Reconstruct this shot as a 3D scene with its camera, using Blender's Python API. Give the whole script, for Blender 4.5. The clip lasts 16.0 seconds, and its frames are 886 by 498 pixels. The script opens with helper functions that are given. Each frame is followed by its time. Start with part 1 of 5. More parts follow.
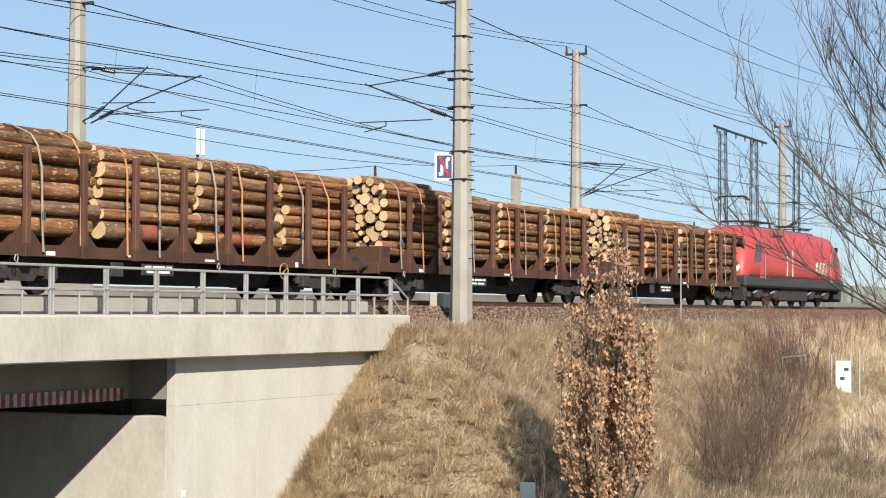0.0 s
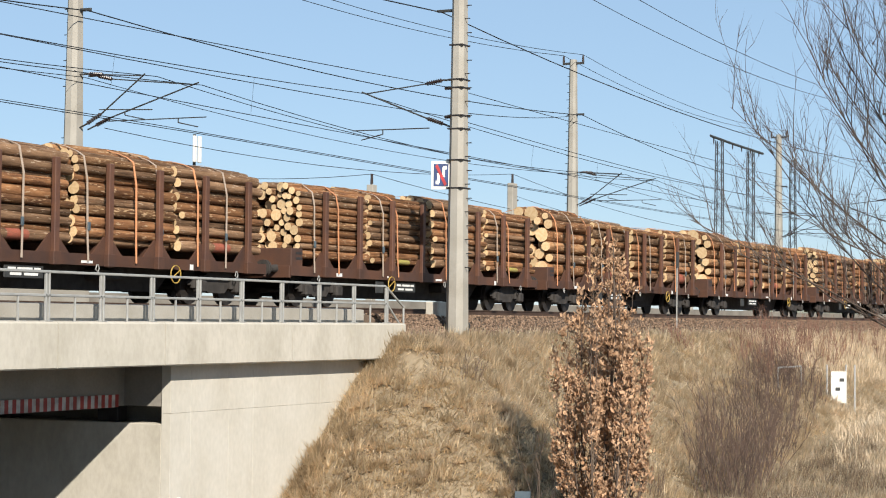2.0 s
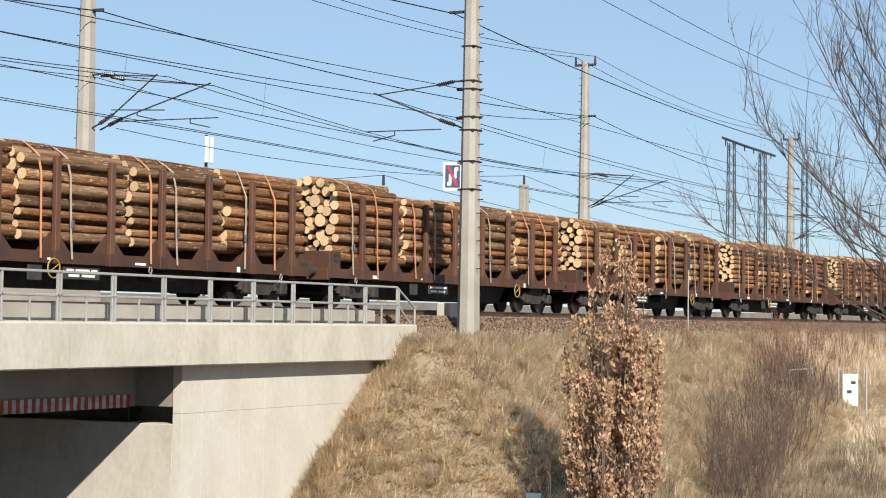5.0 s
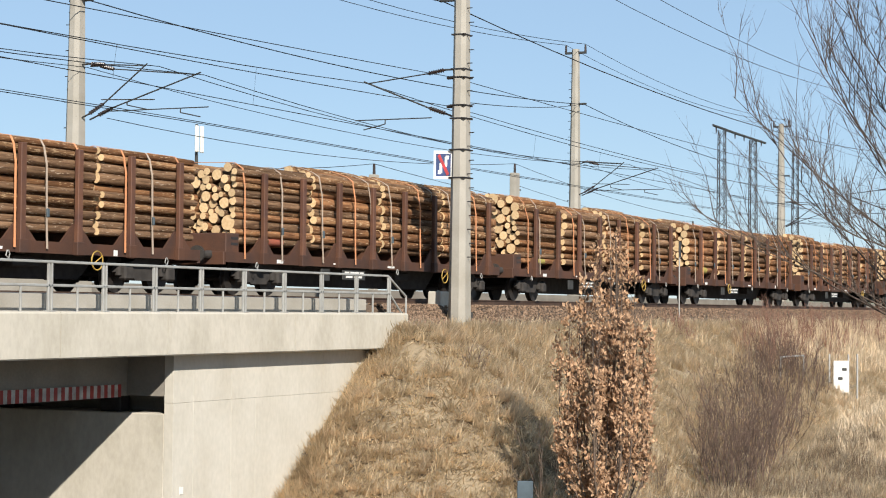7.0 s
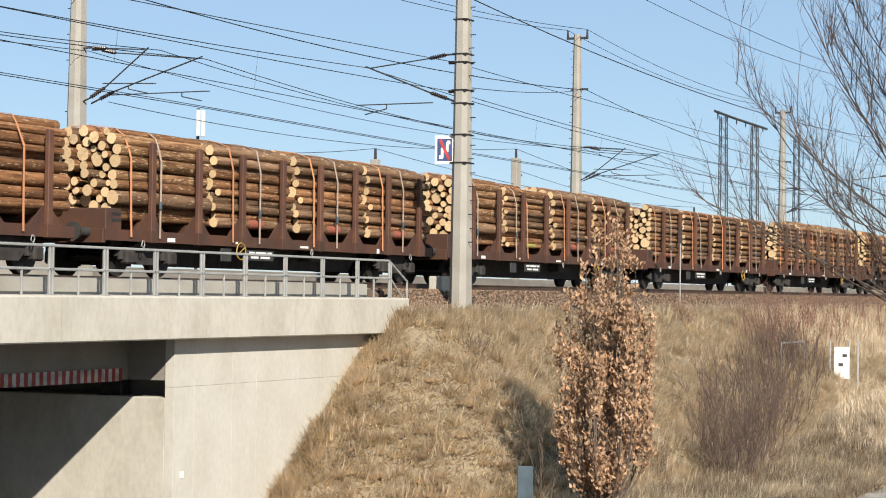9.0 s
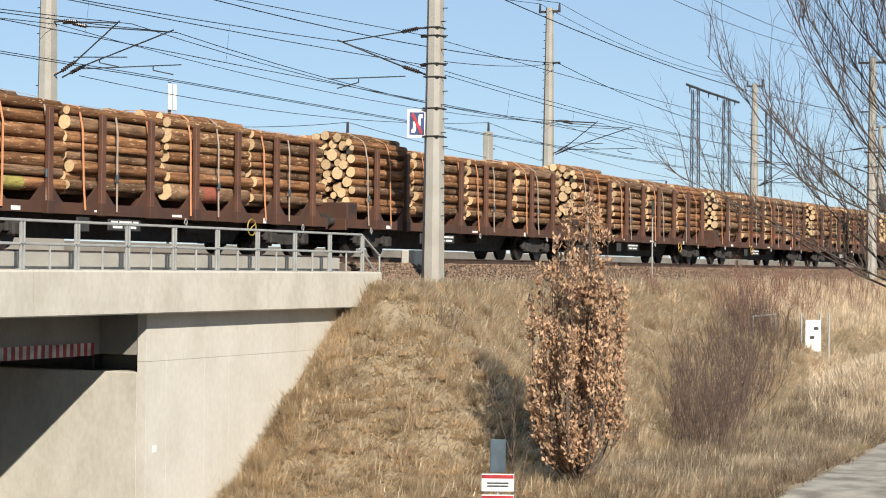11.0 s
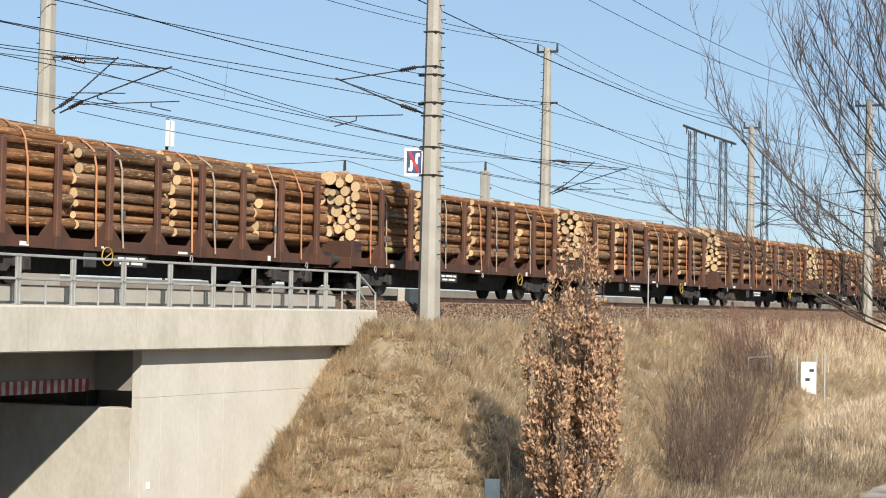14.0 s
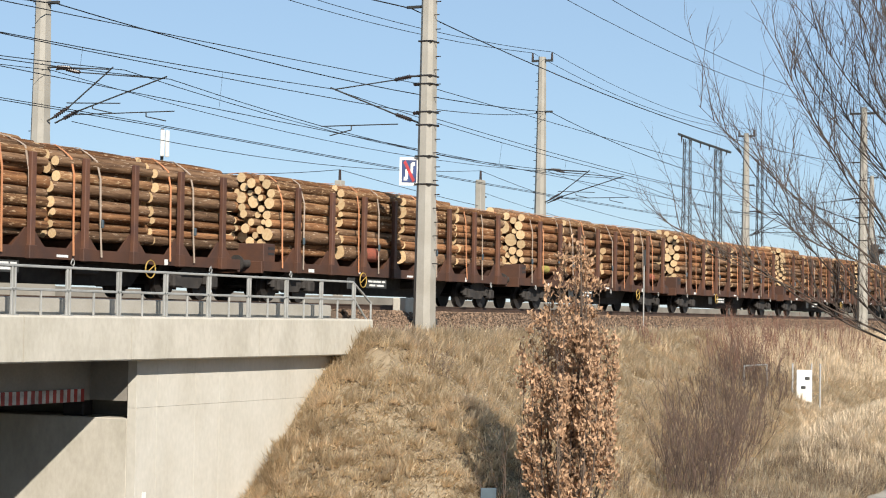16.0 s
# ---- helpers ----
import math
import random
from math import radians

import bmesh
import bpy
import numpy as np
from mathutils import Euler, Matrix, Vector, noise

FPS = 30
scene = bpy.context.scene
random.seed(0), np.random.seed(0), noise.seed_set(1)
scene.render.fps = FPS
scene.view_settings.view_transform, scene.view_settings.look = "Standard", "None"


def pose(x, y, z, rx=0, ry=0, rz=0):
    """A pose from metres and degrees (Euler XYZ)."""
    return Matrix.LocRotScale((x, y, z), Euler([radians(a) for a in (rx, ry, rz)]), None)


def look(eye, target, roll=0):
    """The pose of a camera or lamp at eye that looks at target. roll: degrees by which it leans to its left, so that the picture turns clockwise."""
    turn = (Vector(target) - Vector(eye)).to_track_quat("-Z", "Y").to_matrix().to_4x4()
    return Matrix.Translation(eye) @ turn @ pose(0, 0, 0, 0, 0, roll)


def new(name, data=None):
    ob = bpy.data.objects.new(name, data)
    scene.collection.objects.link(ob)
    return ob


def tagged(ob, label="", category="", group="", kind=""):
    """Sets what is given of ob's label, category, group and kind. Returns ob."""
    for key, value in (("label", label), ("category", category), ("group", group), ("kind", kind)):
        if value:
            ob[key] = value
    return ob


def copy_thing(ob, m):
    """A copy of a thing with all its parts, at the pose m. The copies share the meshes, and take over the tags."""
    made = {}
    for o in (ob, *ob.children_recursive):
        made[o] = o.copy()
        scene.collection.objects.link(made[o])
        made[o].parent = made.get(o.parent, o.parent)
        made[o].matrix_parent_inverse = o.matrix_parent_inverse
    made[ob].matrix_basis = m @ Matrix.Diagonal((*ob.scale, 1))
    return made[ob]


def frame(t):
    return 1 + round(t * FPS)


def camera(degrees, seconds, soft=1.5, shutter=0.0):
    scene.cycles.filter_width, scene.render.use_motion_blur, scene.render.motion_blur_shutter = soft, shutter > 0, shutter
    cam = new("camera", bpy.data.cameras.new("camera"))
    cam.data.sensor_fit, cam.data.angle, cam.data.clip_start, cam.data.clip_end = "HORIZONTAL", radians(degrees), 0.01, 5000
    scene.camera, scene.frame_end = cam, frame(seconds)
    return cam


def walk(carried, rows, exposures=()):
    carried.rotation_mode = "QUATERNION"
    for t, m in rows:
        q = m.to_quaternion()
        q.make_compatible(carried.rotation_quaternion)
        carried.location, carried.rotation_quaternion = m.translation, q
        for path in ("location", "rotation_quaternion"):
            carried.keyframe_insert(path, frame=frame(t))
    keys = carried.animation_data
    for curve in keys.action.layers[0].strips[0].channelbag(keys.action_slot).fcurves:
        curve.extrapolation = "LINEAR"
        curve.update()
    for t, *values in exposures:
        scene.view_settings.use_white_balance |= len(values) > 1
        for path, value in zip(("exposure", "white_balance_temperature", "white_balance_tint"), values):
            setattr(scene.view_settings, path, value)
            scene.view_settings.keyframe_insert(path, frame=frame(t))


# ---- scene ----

# World: x runs along the track in the direction of travel, y points away from the camera across
# the tracks, z is up with the rail heads of the near track at 0.
EYE = (0.0, 0.0, -0.34)
HEADING = 25.71          # degrees between the view and the track
cam = camera(25.70, 16.0, soft=1.05)


def sight(turn, tilt, lean):
    a, b = radians(HEADING - turn), radians(tilt)
    d = Vector((math.cos(a) * math.cos(b), math.sin(a) * math.cos(b), math.sin(b)))
    return look(EYE, Vector(EYE) + d * 10, lean - 0.1)


# seconds, turn to the right, tilt up, lean to the right (degrees): a hand-held camera on one spot
SIGHTS = [
    (0.0, 0.015, 1.835, 0.350),
    (0.5, 0.062, 1.708, 0.552),
    (1.0, 0.091, 1.660, 0.574),
    (1.5, 0.156, 1.704, 0.625),
    (2.0, 0.124, 2.088, 0.657),
    (2.5, -0.326, 2.107, 0.699),
    (3.0, -0.382, 2.088, 0.753),
    (3.5, -0.386, 2.070, 0.628),
    (4.0, -0.386, 2.171, 0.587),
    (4.2, -0.434, 2.173, 0.719),
    (6.5, 0.104, 1.934, 0.752),
    (7.0, 0.056, 1.784, 0.608),
    (7.5, 0.058, 1.555, 0.608),
    (8.0, 0.061, 1.466, 0.813),
    (8.5, 0.046, 1.433, 0.861),
    (9.0, 0.030, 1.341, 0.796),
    (11.3, 0.921, 0.571, 0.722),
    (11.5, 0.946, 0.735, 0.778),
    (12.0, 0.954, 1.543, 0.944),
    (12.5, 0.937, 2.261, 1.129),
    (13.0, 0.900, 2.851, 1.170),
    (13.5, 0.890, 2.005, 1.149),
    (14.0, 0.948, 1.720, 1.193),
    (14.5, 0.950, 1.705, 1.014),
    (15.0, 0.959, 1.926, 0.970),
    (15.5, 1.084, 2.017, 0.995),
    (16.0, 1.080, 1.991, 1.025),
]
walk(cam, [(t, sight(a, b, c)) for t, a, b, c in SIGHTS])

# ---- light ----
world = bpy.data.worlds.new("sky")
scene.world = world
world.use_nodes = True
wn = world.node_tree
sky = wn.nodes.new("ShaderNodeTexSky")
sky.sky_type, sky.sun_disc = "NISHITA", False
sky.sun_elevation, sky.sun_rotation = radians(31.7), radians(226)
sky.altitude, sky.air_density, sky.dust_density, sky.ozone_density = 1200, 1.0, 0.0, 3.0
wn.nodes["Background"].inputs["Strength"].default_value = 0.0545
haze = wn.nodes.new("ShaderNodeMix")          # thin even haze evens out the sky
haze.data_type = "RGBA"
haze.inputs[0].default_value, haze.inputs[7].default_value = 0.5, (5.5, 7.9, 10.7, 1)
wn.links.new(sky.outputs["Color"], haze.inputs[6])
wn.links.new(haze.outputs[2], wn.nodes["Background"].inputs["Color"])

sun = new("sun", bpy.data.lights.new("sun", "SUN"))
sun.data.energy, sun.data.angle, sun.data.color = 5.0, radians(0.53), (1.0, 0.93, 0.82)
sun.matrix_basis = look((0, 0, 0), (1.035, 1.0, -0.89))
scene.view_settings.exposure = 0.75

# ---- materials ----
def material(name, base, rough=0.8, metal=0.0, var=0.25, scale=3.0, fine=40.0, bump=0.3, rand=0.0, tint=None, stretch=(1, 1, 1),
             spec=0.4, island=0.0, thin=0.0, pale=0.60):
    """A worn surface: colour varied at two scales, with fine relief; rand varies it from object to object, island from piece to piece; pale scales both colours."""
    m = bpy.data.materials.new(name)
    m.use_nodes = True
    n, l = m.node_tree.nodes, m.node_tree.links
    b = n["Principled BSDF"]
    b.inputs["Roughness"].default_value, b.inputs["Metallic"].default_value = rough, metal
    b.inputs["Specular IOR Level"].default_value = spec
    tc, mp = n.new("ShaderNodeTexCoord"), n.new("ShaderNodeMapping")
    mp.inputs["Scale"].default_value = stretch
    l.new(tc.outputs["Object"], mp.inputs["Vector"])
    a, f = n.new("ShaderNodeTexNoise"), n.new("ShaderNodeTexNoise")
    for t, sc, det in ((a, scale, 5), (f, fine, 3)):
        t.inputs["Scale"].default_value, t.inputs["Detail"].default_value = sc, det
        l.new(mp.outputs["Vector"], t.inputs["Vector"])
    mix, r1 = n.new("ShaderNodeMix"), n.new("ShaderNodeMapRange")
    mix.data_type = "RGBA"
    c = Vector(base) * pale
    t = Vector(tint) * pale if tint else c * 0.55
    mix.inputs[6].default_value, mix.inputs[7].default_value = (*t, 1), (*c, 1)
    r1.inputs["From Min"].default_value, r1.inputs["From Max"].default_value = 0.32, 0.62
    l.new(a.outputs["Fac"], r1.inputs["Value"])
    l.new(r1.outputs["Result"], mix.inputs[0])
    val, hsv = n.new("ShaderNodeMath"), n.new("ShaderNodeHueSaturation")
    val.operation = "MULTIPLY_ADD"
    val.inputs[1].default_value, val.inputs[2].default_value = var * 2, 1 - var
    l.new(f.outputs["Fac"], val.inputs[0])
    last = val.outputs["Value"]
    if rand or island:
        src = n.new("ShaderNodeNewGeometry").outputs["Random Per Island"] if island else n.new("ShaderNodeObjectInfo").outputs["Random"]
        k, mul = n.new("ShaderNodeMath"), n.new("ShaderNodeMath")
        amount = island or rand
        k.operation, mul.operation = "MULTIPLY_ADD", "MULTIPLY"
        k.inputs[1].default_value, k.inputs[2].default_value = amount * 2, 1 - amount
        l.new(src, k.inputs[0])
        l.new(k.outputs["Value"], mul.inputs[0])
        l.new(last, mul.inputs[1])
        last = mul.outputs["Value"]
    l.new(last, hsv.inputs["Value"])
    l.new(mix.outputs[2], hsv.inputs["Color"])
    l.new(hsv.outputs["Color"], b.inputs["Base Color"])
    if bump:
        bp = n.new("ShaderNodeBump")
        bp.inputs["Strength"].default_value, bp.inputs["Distance"].default_value = bump, 0.02
        l.new(f.outputs["Fac"], bp.inputs["Height"])
        l.new(bp.outputs["Normal"], b.inputs["Normal"])
    if thin:
        # light that shines through a thin blade or leaf
        tr, mx = n.new("ShaderNodeBsdfTranslucent"), n.new("ShaderNodeMixShader")
        mx.inputs[0].default_value = thin
        l.new(hsv.outputs["Color"], tr.inputs["Color"])
        l.new(b.outputs[0], mx.inputs[1])
        l.new(tr.outputs[0], mx.inputs[2])
        l.new(mx.outputs[0], n["Material Output"].inputs["Surface"])
    return m


def bark(name, base, dark, pale, cover):
    """Scaly bark: dark furrows, brown plates and pale spots where it is torn off."""
    m = material(name, base, 0.95, scale=2.0, fine=15, var=0.42, tint=dark, rand=0.36, bump=0.9, stretch=(0.5, 0.9, 0.9), spec=0.15, pale=0.51)
    n, l = m.node_tree.nodes, m.node_tree.links
    b = n["Principled BSDF"]
    old = b.inputs["Base Color"].links[0].from_socket
    tc, mp, t = n.new("ShaderNodeTexCoord"), n.new("ShaderNodeMapping"), n.new("ShaderNodeTexNoise")
    mp.inputs["Scale"].default_value = (1.6, 1.0, 1.0)
    info, add = n.new("ShaderNodeObjectInfo"), n.new("ShaderNodeVectorMath")
    add.operation = "ADD"
    l.new(tc.outputs["Object"], mp.inputs["Vector"])
    l.new(mp.outputs["Vector"], add.inputs[0])
    l.new(info.outputs["Location"], add.inputs[1])
    l.new(tc.outputs["Object"], add.inputs[1])
    t.inputs["Scale"].default_value, t.inputs["Detail"].default_value = 1.7, 5
    l.new(add.outputs["Vector"], t.inputs["Vector"])
    r, mix = n.new("ShaderNodeMapRange"), n.new("ShaderNodeMix")
    r.inputs["From Min"].default_value, r.inputs["From Max"].default_value = cover, cover + 0.06
    r.inputs["To Max"].default_value = 0.9
    mix.data_type = "RGBA"
    mix.inputs[7].default_value = (*(c * 0.6 for c in pale), 1)
    l.new(t.outputs["Fac"], r.inputs["Value"])
    l.new(r.outputs["Result"], mix.inputs[0])
    l.new(old, mix.inputs[6])
    l.new(mix.outputs[2], b.inputs["Base Color"])
    return m


CONCRETE = material("concrete", (0.69, 0.64, 0.55), 0.9, scale=1.3, fine=11, var=0.17, tint=(0.585, 0.54, 0.45), bump=0.15, stretch=(0.9, 0.9, 0.5), pale=0.605)
# Underpass shade is put into this concrete's colour; the low wall shares it
CONCRETE_DARKENED = material("darkened_concrete", (0.36, 0.33, 0.285), 0.9, scale=0.8, fine=14, var=0.15, tint=(0.27, 0.245, 0.21), bump=0.2)
CONCRETE_PALE = material("pale_concrete", (0.72, 0.68, 0.60), 0.9, scale=0.8, fine=9, var=0.13, tint=(0.64, 0.595, 0.51), bump=0.12, stretch=(1.0, 1.0, 0.6), pale=0.615)
MAST = material("mast_concrete", (0.50, 0.47, 0.415), 0.9, scale=0.9, fine=25, var=0.12, tint=(0.40, 0.37, 0.315), bump=0.15)
STEEL = material("galvanized_steel", (0.50, 0.50, 0.48), 0.55, 0.15, scale=4, fine=60, var=0.1, tint=(0.40, 0.40, 0.385), bump=0.05)
DARK_STEEL = material("dark_steel", (0.055, 0.05, 0.05), 0.6, 0.3, scale=4, fine=40, var=0.2, bump=0.1)
WIRE = material("wire_copper", (0.035, 0.04, 0.045), 0.6, 0.3, var=0.1, bump=0)
INSULATOR = material("insulator", (0.06, 0.04, 0.035), 0.35, var=0.1, bump=0)
RAIL = material("rail_steel", (0.14, 0.085, 0.06), 0.65, 0.4, scale=2, fine=30, var=0.2, bump=0.1)
SLEEPER = material("sleeper_concrete", (0.33, 0.30, 0.26), 0.9, scale=3, fine=30, var=0.2)
BALLAST = material("ballast", (0.22, 0.155, 0.11), 0.95, scale=1.2, fine=22, var=0.55, tint=(0.12, 0.085, 0.06), bump=1.0)
STONE = material("ballast_stone", (0.31, 0.205, 0.138), 0.95, scale=8, fine=40, var=0.2, island=0.5, bump=0.2)
WAGON = material("wagon_brown_paint", (0.118, 0.050, 0.027), 0.7, scale=1.5, fine=25, var=0.25, tint=(0.072, 0.036, 0.026), rand=0.12, bump=0.15)
STAKE = material("stake_brown_paint", (0.165, 0.072, 0.040), 0.65, scale=2.5, fine=30, var=0.25, tint=(0.11, 0.05, 0.036), rand=0.15, bump=0.15)
# Grime colour that also carries the shade of the underframe sills
BOGIE = material("bogie_grime_and_shade", (0.060, 0.052, 0.047), 0.85, 0.0, scale=5, fine=30, var=0.3, bump=0.2)
WHEEL = material("wheel_steel", (0.07, 0.06, 0.055), 0.6, 0.5, scale=6, fine=40, var=0.2, bump=0.1)
BARK = bark("bark", (0.48, 0.235, 0.108), (0.155, 0.068, 0.034), (0.68, 0.47, 0.29), 0.60)
BARK_GREY = bark("grey_bark", (0.41, 0.245, 0.142), (0.150, 0.081, 0.045), (0.62, 0.47, 0.34), 0.61)
BARK_PEELED = bark("peeled_bark", (0.52, 0.285, 0.140), (0.19, 0.090, 0.045), (0.70, 0.48, 0.28), 0.56)
CUT = material("sawn_wood", (0.86, 0.63, 0.37), 0.85, scale=2.5, fine=30, var=0.15, tint=(0.74, 0.49, 0.25), rand=0.2, bump=0.1)
STRAP_WHITE = material("white_strap", (0.58, 0.46, 0.37), 0.8, scale=3, fine=40, var=0.12, tint=(0.46, 0.36, 0.28), bump=0.05)
STRAP_ORANGE = material("orange_strap", (0.84, 0.35, 0.16), 0.8, scale=3, fine=40, var=0.12, tint=(0.68, 0.33, 0.17), bump=0.05, rand=0.15)
MARK_RED = material("red_log_paint", (0.46, 0.12, 0.07), 0.9, scale=6, fine=30, var=0.3, tint=(0.28, 0.10, 0.06), bump=0.3)
MARK_YELLOW = material("yellow_log_paint", (0.52, 0.46, 0.10), 0.9, scale=6, fine=30, var=0.3, tint=(0.28, 0.20, 0.08), bump=0.3)
YELLOW = material("yellow_paint", (0.66, 0.43, 0.09), 0.6, var=0.12, bump=0.05)
WHITE = material("white_paint", (0.78, 0.77, 0.74), 0.5, var=0.06, tint=(0.70, 0.69, 0.66), bump=0.03, pale=0.8)
RED = material("loco_red", (0.50, 0.058, 0.056), 0.45, scale=0.7, fine=20, var=0.08, tint=(0.44, 0.05, 0.048), bump=0.02, spec=0.4, pale=0.82)
SIGN_RED = material("sign_red", (0.62, 0.04, 0.05), 0.5, var=0.06, bump=0.02)
SIGN_BLUE = material("sign_blue", (0.035, 0.075, 0.23), 0.5, var=0.06, bump=0.02)
GREY_PAINT = material("grey_paint", (0.060, 0.061, 0.06), 0.6, var=0.1, tint=(0.042, 0.043, 0.042), bump=0.05)
BLUE_GREY = material("blue_grey_plastic", (0.10, 0.14, 0.17), 0.5, var=0.1, bump=0.03)
ROOF_GREY = material("loco_roof_grey", (0.13, 0.13, 0.135), 0.6, scale=2, fine=20, var=0.15, bump=0.1)
PALE = material("pale_shape", (0.72, 0.62, 0.52), 0.5, var=0.05, bump=0.0)
RED_BOARD = material("board_red", (0.42, 0.045, 0.035), 0.6, scale=4, var=0.15, bump=0.05)
WHITE_BOARD = material("board_white", (0.66, 0.63, 0.58), 0.6, scale=4, var=0.15, bump=0.05)
SOIL = material("dry_grass_ground", (0.36, 0.285, 0.19), 0.95, scale=0.9, fine=7, var=0.4, tint=(0.26, 0.20, 0.13), bump=0.9, pale=0.70)
STRAW = material("dry_grass", (0.83, 0.685, 0.48), 0.9, scale=1.6, fine=4, var=0.2, island=0.3, thin=0.4, tint=(0.50, 0.385, 0.245), bump=0, pale=0.90)
REED = material("pale_reed_grass", (0.86, 0.72, 0.53), 0.9, scale=0.5, fine=3, var=0.2, island=0.3, thin=0.4, tint=(0.68, 0.54, 0.38), bump=0, pale=0.95)
WEED = material("brown_weeds", (0.36, 0.26, 0.17), 0.9, scale=1.2, fine=4, var=0.25, island=0.35, thin=0.3, tint=(0.22, 0.155, 0.10), bump=0)
ASPHALT = material("worn_asphalt", (0.50, 0.45, 0.37), 0.9, scale=1.3, fine=30, var=0.3, tint=(0.24, 0.205, 0.165), bump=0.3)
# Near-black to hold down the light bounced up under the bridge
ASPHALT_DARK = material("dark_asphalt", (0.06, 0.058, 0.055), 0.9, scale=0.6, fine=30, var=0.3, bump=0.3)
TWIG_DARK = material("dark_twig_bark", (0.20, 0.15, 0.118), 0.9, scale=2, fine=20, var=0.3, tint=(0.13, 0.095, 0.075), bump=0.2, pale=0.42)
LEAF = material("withered_leaf", (0.62, 0.405, 0.255), 0.8, scale=1.5, fine=10, var=0.2, island=0.45, thin=0.3, tint=(0.46, 0.275, 0.155), bump=0, pale=0.76)
TWIG = material("twig_bark", (0.20, 0.145, 0.108), 0.9, scale=2, fine=20, var=0.3, tint=(0.12, 0.085, 0.066), bump=0.2)
TWIG_RED = material("reddish_twigs", (0.185, 0.122, 0.092), 0.9, scale=1, fine=20, var=0.3, island=0.35, tint=(0.12, 0.08, 0.062), bump=0, pale=0.62)
TWIG_BRUSH = material("brush_twigs", (0.27, 0.145, 0.10), 0.9, scale=1, fine=20, var=0.3, island=0.35, tint=(0.18, 0.095, 0.07), bump=0, pale=0.8)
FIELD = material("field_green", (0.20, 0.23, 0.13), 0.95, scale=0.02, fine=0.5, var=0.3, bump=0)
BARRIER = material("green_barrier_panel", (0.42, 0.47, 0.38), 0.5, scale=0.5, fine=5, var=0.1, bump=0.02)


def glass(name):
    m = bpy.data.materials.new(name)
    m.use_nodes = True
    b = m.node_tree.nodes["Principled BSDF"]
    b.inputs["Base Color"].default_value = (0.015, 0.018, 0.02, 1)
    b.inputs["Roughness"].default_value = 0.06
    b.inputs["Specular IOR Level"].default_value = 0.6
    return m


GLASS = glass("dark_glass")


# ---- mesh helpers ----
def empty(name, label, category, group="", kind="", at=(0, 0, 0)):
    ob = new(name)
    ob.empty_display_size = 0.3
    ob.location = at
    return tagged(ob, label, category, group, kind)


def to_object(name, data, mat, parent=None, label=""):
    if mat is not None and not data.materials:
        for m in (mat if isinstance(mat, (list, tuple)) else (mat,)):
            data.materials.append(m)
    ob = new(name, data)
    ob.parent = parent
    return tagged(ob, label)


def part(name, bm, mat, parent=None, label="", smooth=False):
    me = bpy.data.meshes.new(name)
    bm.normal_update()
    bm.to_mesh(me)
    bm.free()
    if smooth:
        me.shade_smooth()
    return to_object(name, me, mat, parent, label)


def mesh_of(name, verts, faces, mats=(), smooth=False, index=None):
    me = bpy.data.meshes.new(name)
    me.from_pydata([tuple(v) for v in verts], [], [tuple(f) for f in faces])
    for m in mats:
        me.materials.append(m)
    if index is not None:
        me.polygons.foreach_set("material_index", index)
    if smooth:
        me.shade_smooth()
    me.update()
    return me


def add_box(bm, lo, hi, bevel=0.0, m=None):
    """A box from corner lo to corner hi, its edges rounded by bevel, turned by m."""
    lo, hi = Vector(lo), Vector(hi)
    made = bmesh.ops.create_cube(bm, size=1)["verts"]
    for v in made:
        v.co = Vector([(a + b) / 2 + c * (b - a) for a, b, c in zip(lo, hi, v.co)])
    if bevel:
        edges = list({e for v in made for e in v.link_edges})
        out = bmesh.ops.bevel(bm, geom=edges, offset=bevel, segments=1, affect="EDGES")
        made = list({v for f in out["faces"] for v in f.verts} | {v for v in made if v.is_valid})
    if m is not None:
        for v in made:
            v.co = m @ v.co
    return made


def box(lo, hi, bevel=0.0, m=None):
    bm = bmesh.new()
    add_box(bm, lo, hi, bevel, m)
    return bm


def add_rod(bm, a, b, r, r2=None, sides=8):
    """A round bar from a to b."""
    a, b = Vector(a), Vector(b)
    q = (b - a).to_track_quat("Z", "Y").to_matrix()
    rings = []
    for p, rr in ((a, r), (b, r if r2 is None else r2)):
        rings.append([bm.verts.new(p + q @ Vector((rr * math.cos(k * math.tau / sides), rr * math.sin(k * math.tau / sides), 0))) for k in range(sides)])
    for k in range(sides):
        bm.faces.new((rings[0][k], rings[0][(k + 1) % sides], rings[1][(k + 1) % sides], rings[1][k]))
    bm.faces.new(rings[0][::-1])
    bm.faces.new(rings[1])


def rod(a, b, r, r2=None, sides=8):
    bm = bmesh.new()
    add_rod(bm, a, b, r, r2, sides)
    return bm


def add_path(bm, points, r, sides=5):
    for a, b in zip(points, points[1:]):
        add_rod(bm, a, b, r, sides=sides)


def prism(profile, axis_from, axis_to, axis="x"):
    """A profile of (y, z) drawn out along x, or of (x, z) along y."""
    bm = bmesh.new()
    ends = []
    for s in (axis_from, axis_to):
        ends.append([bm.verts.new((s, a, b) if axis == "x" else (a, s, b)) for a, b in profile])
    k = len(profile)
    for i in range(k):
        bm.faces.new((ends[0][i], ends[0][(i + 1) % k], ends[1][(i + 1) % k], ends[1][i]))
    bm.faces.new(ends[0][::-1])
    bm.faces.new(ends[1])
    bmesh.ops.recalc_face_normals(bm, faces=bm.faces)
    return bm


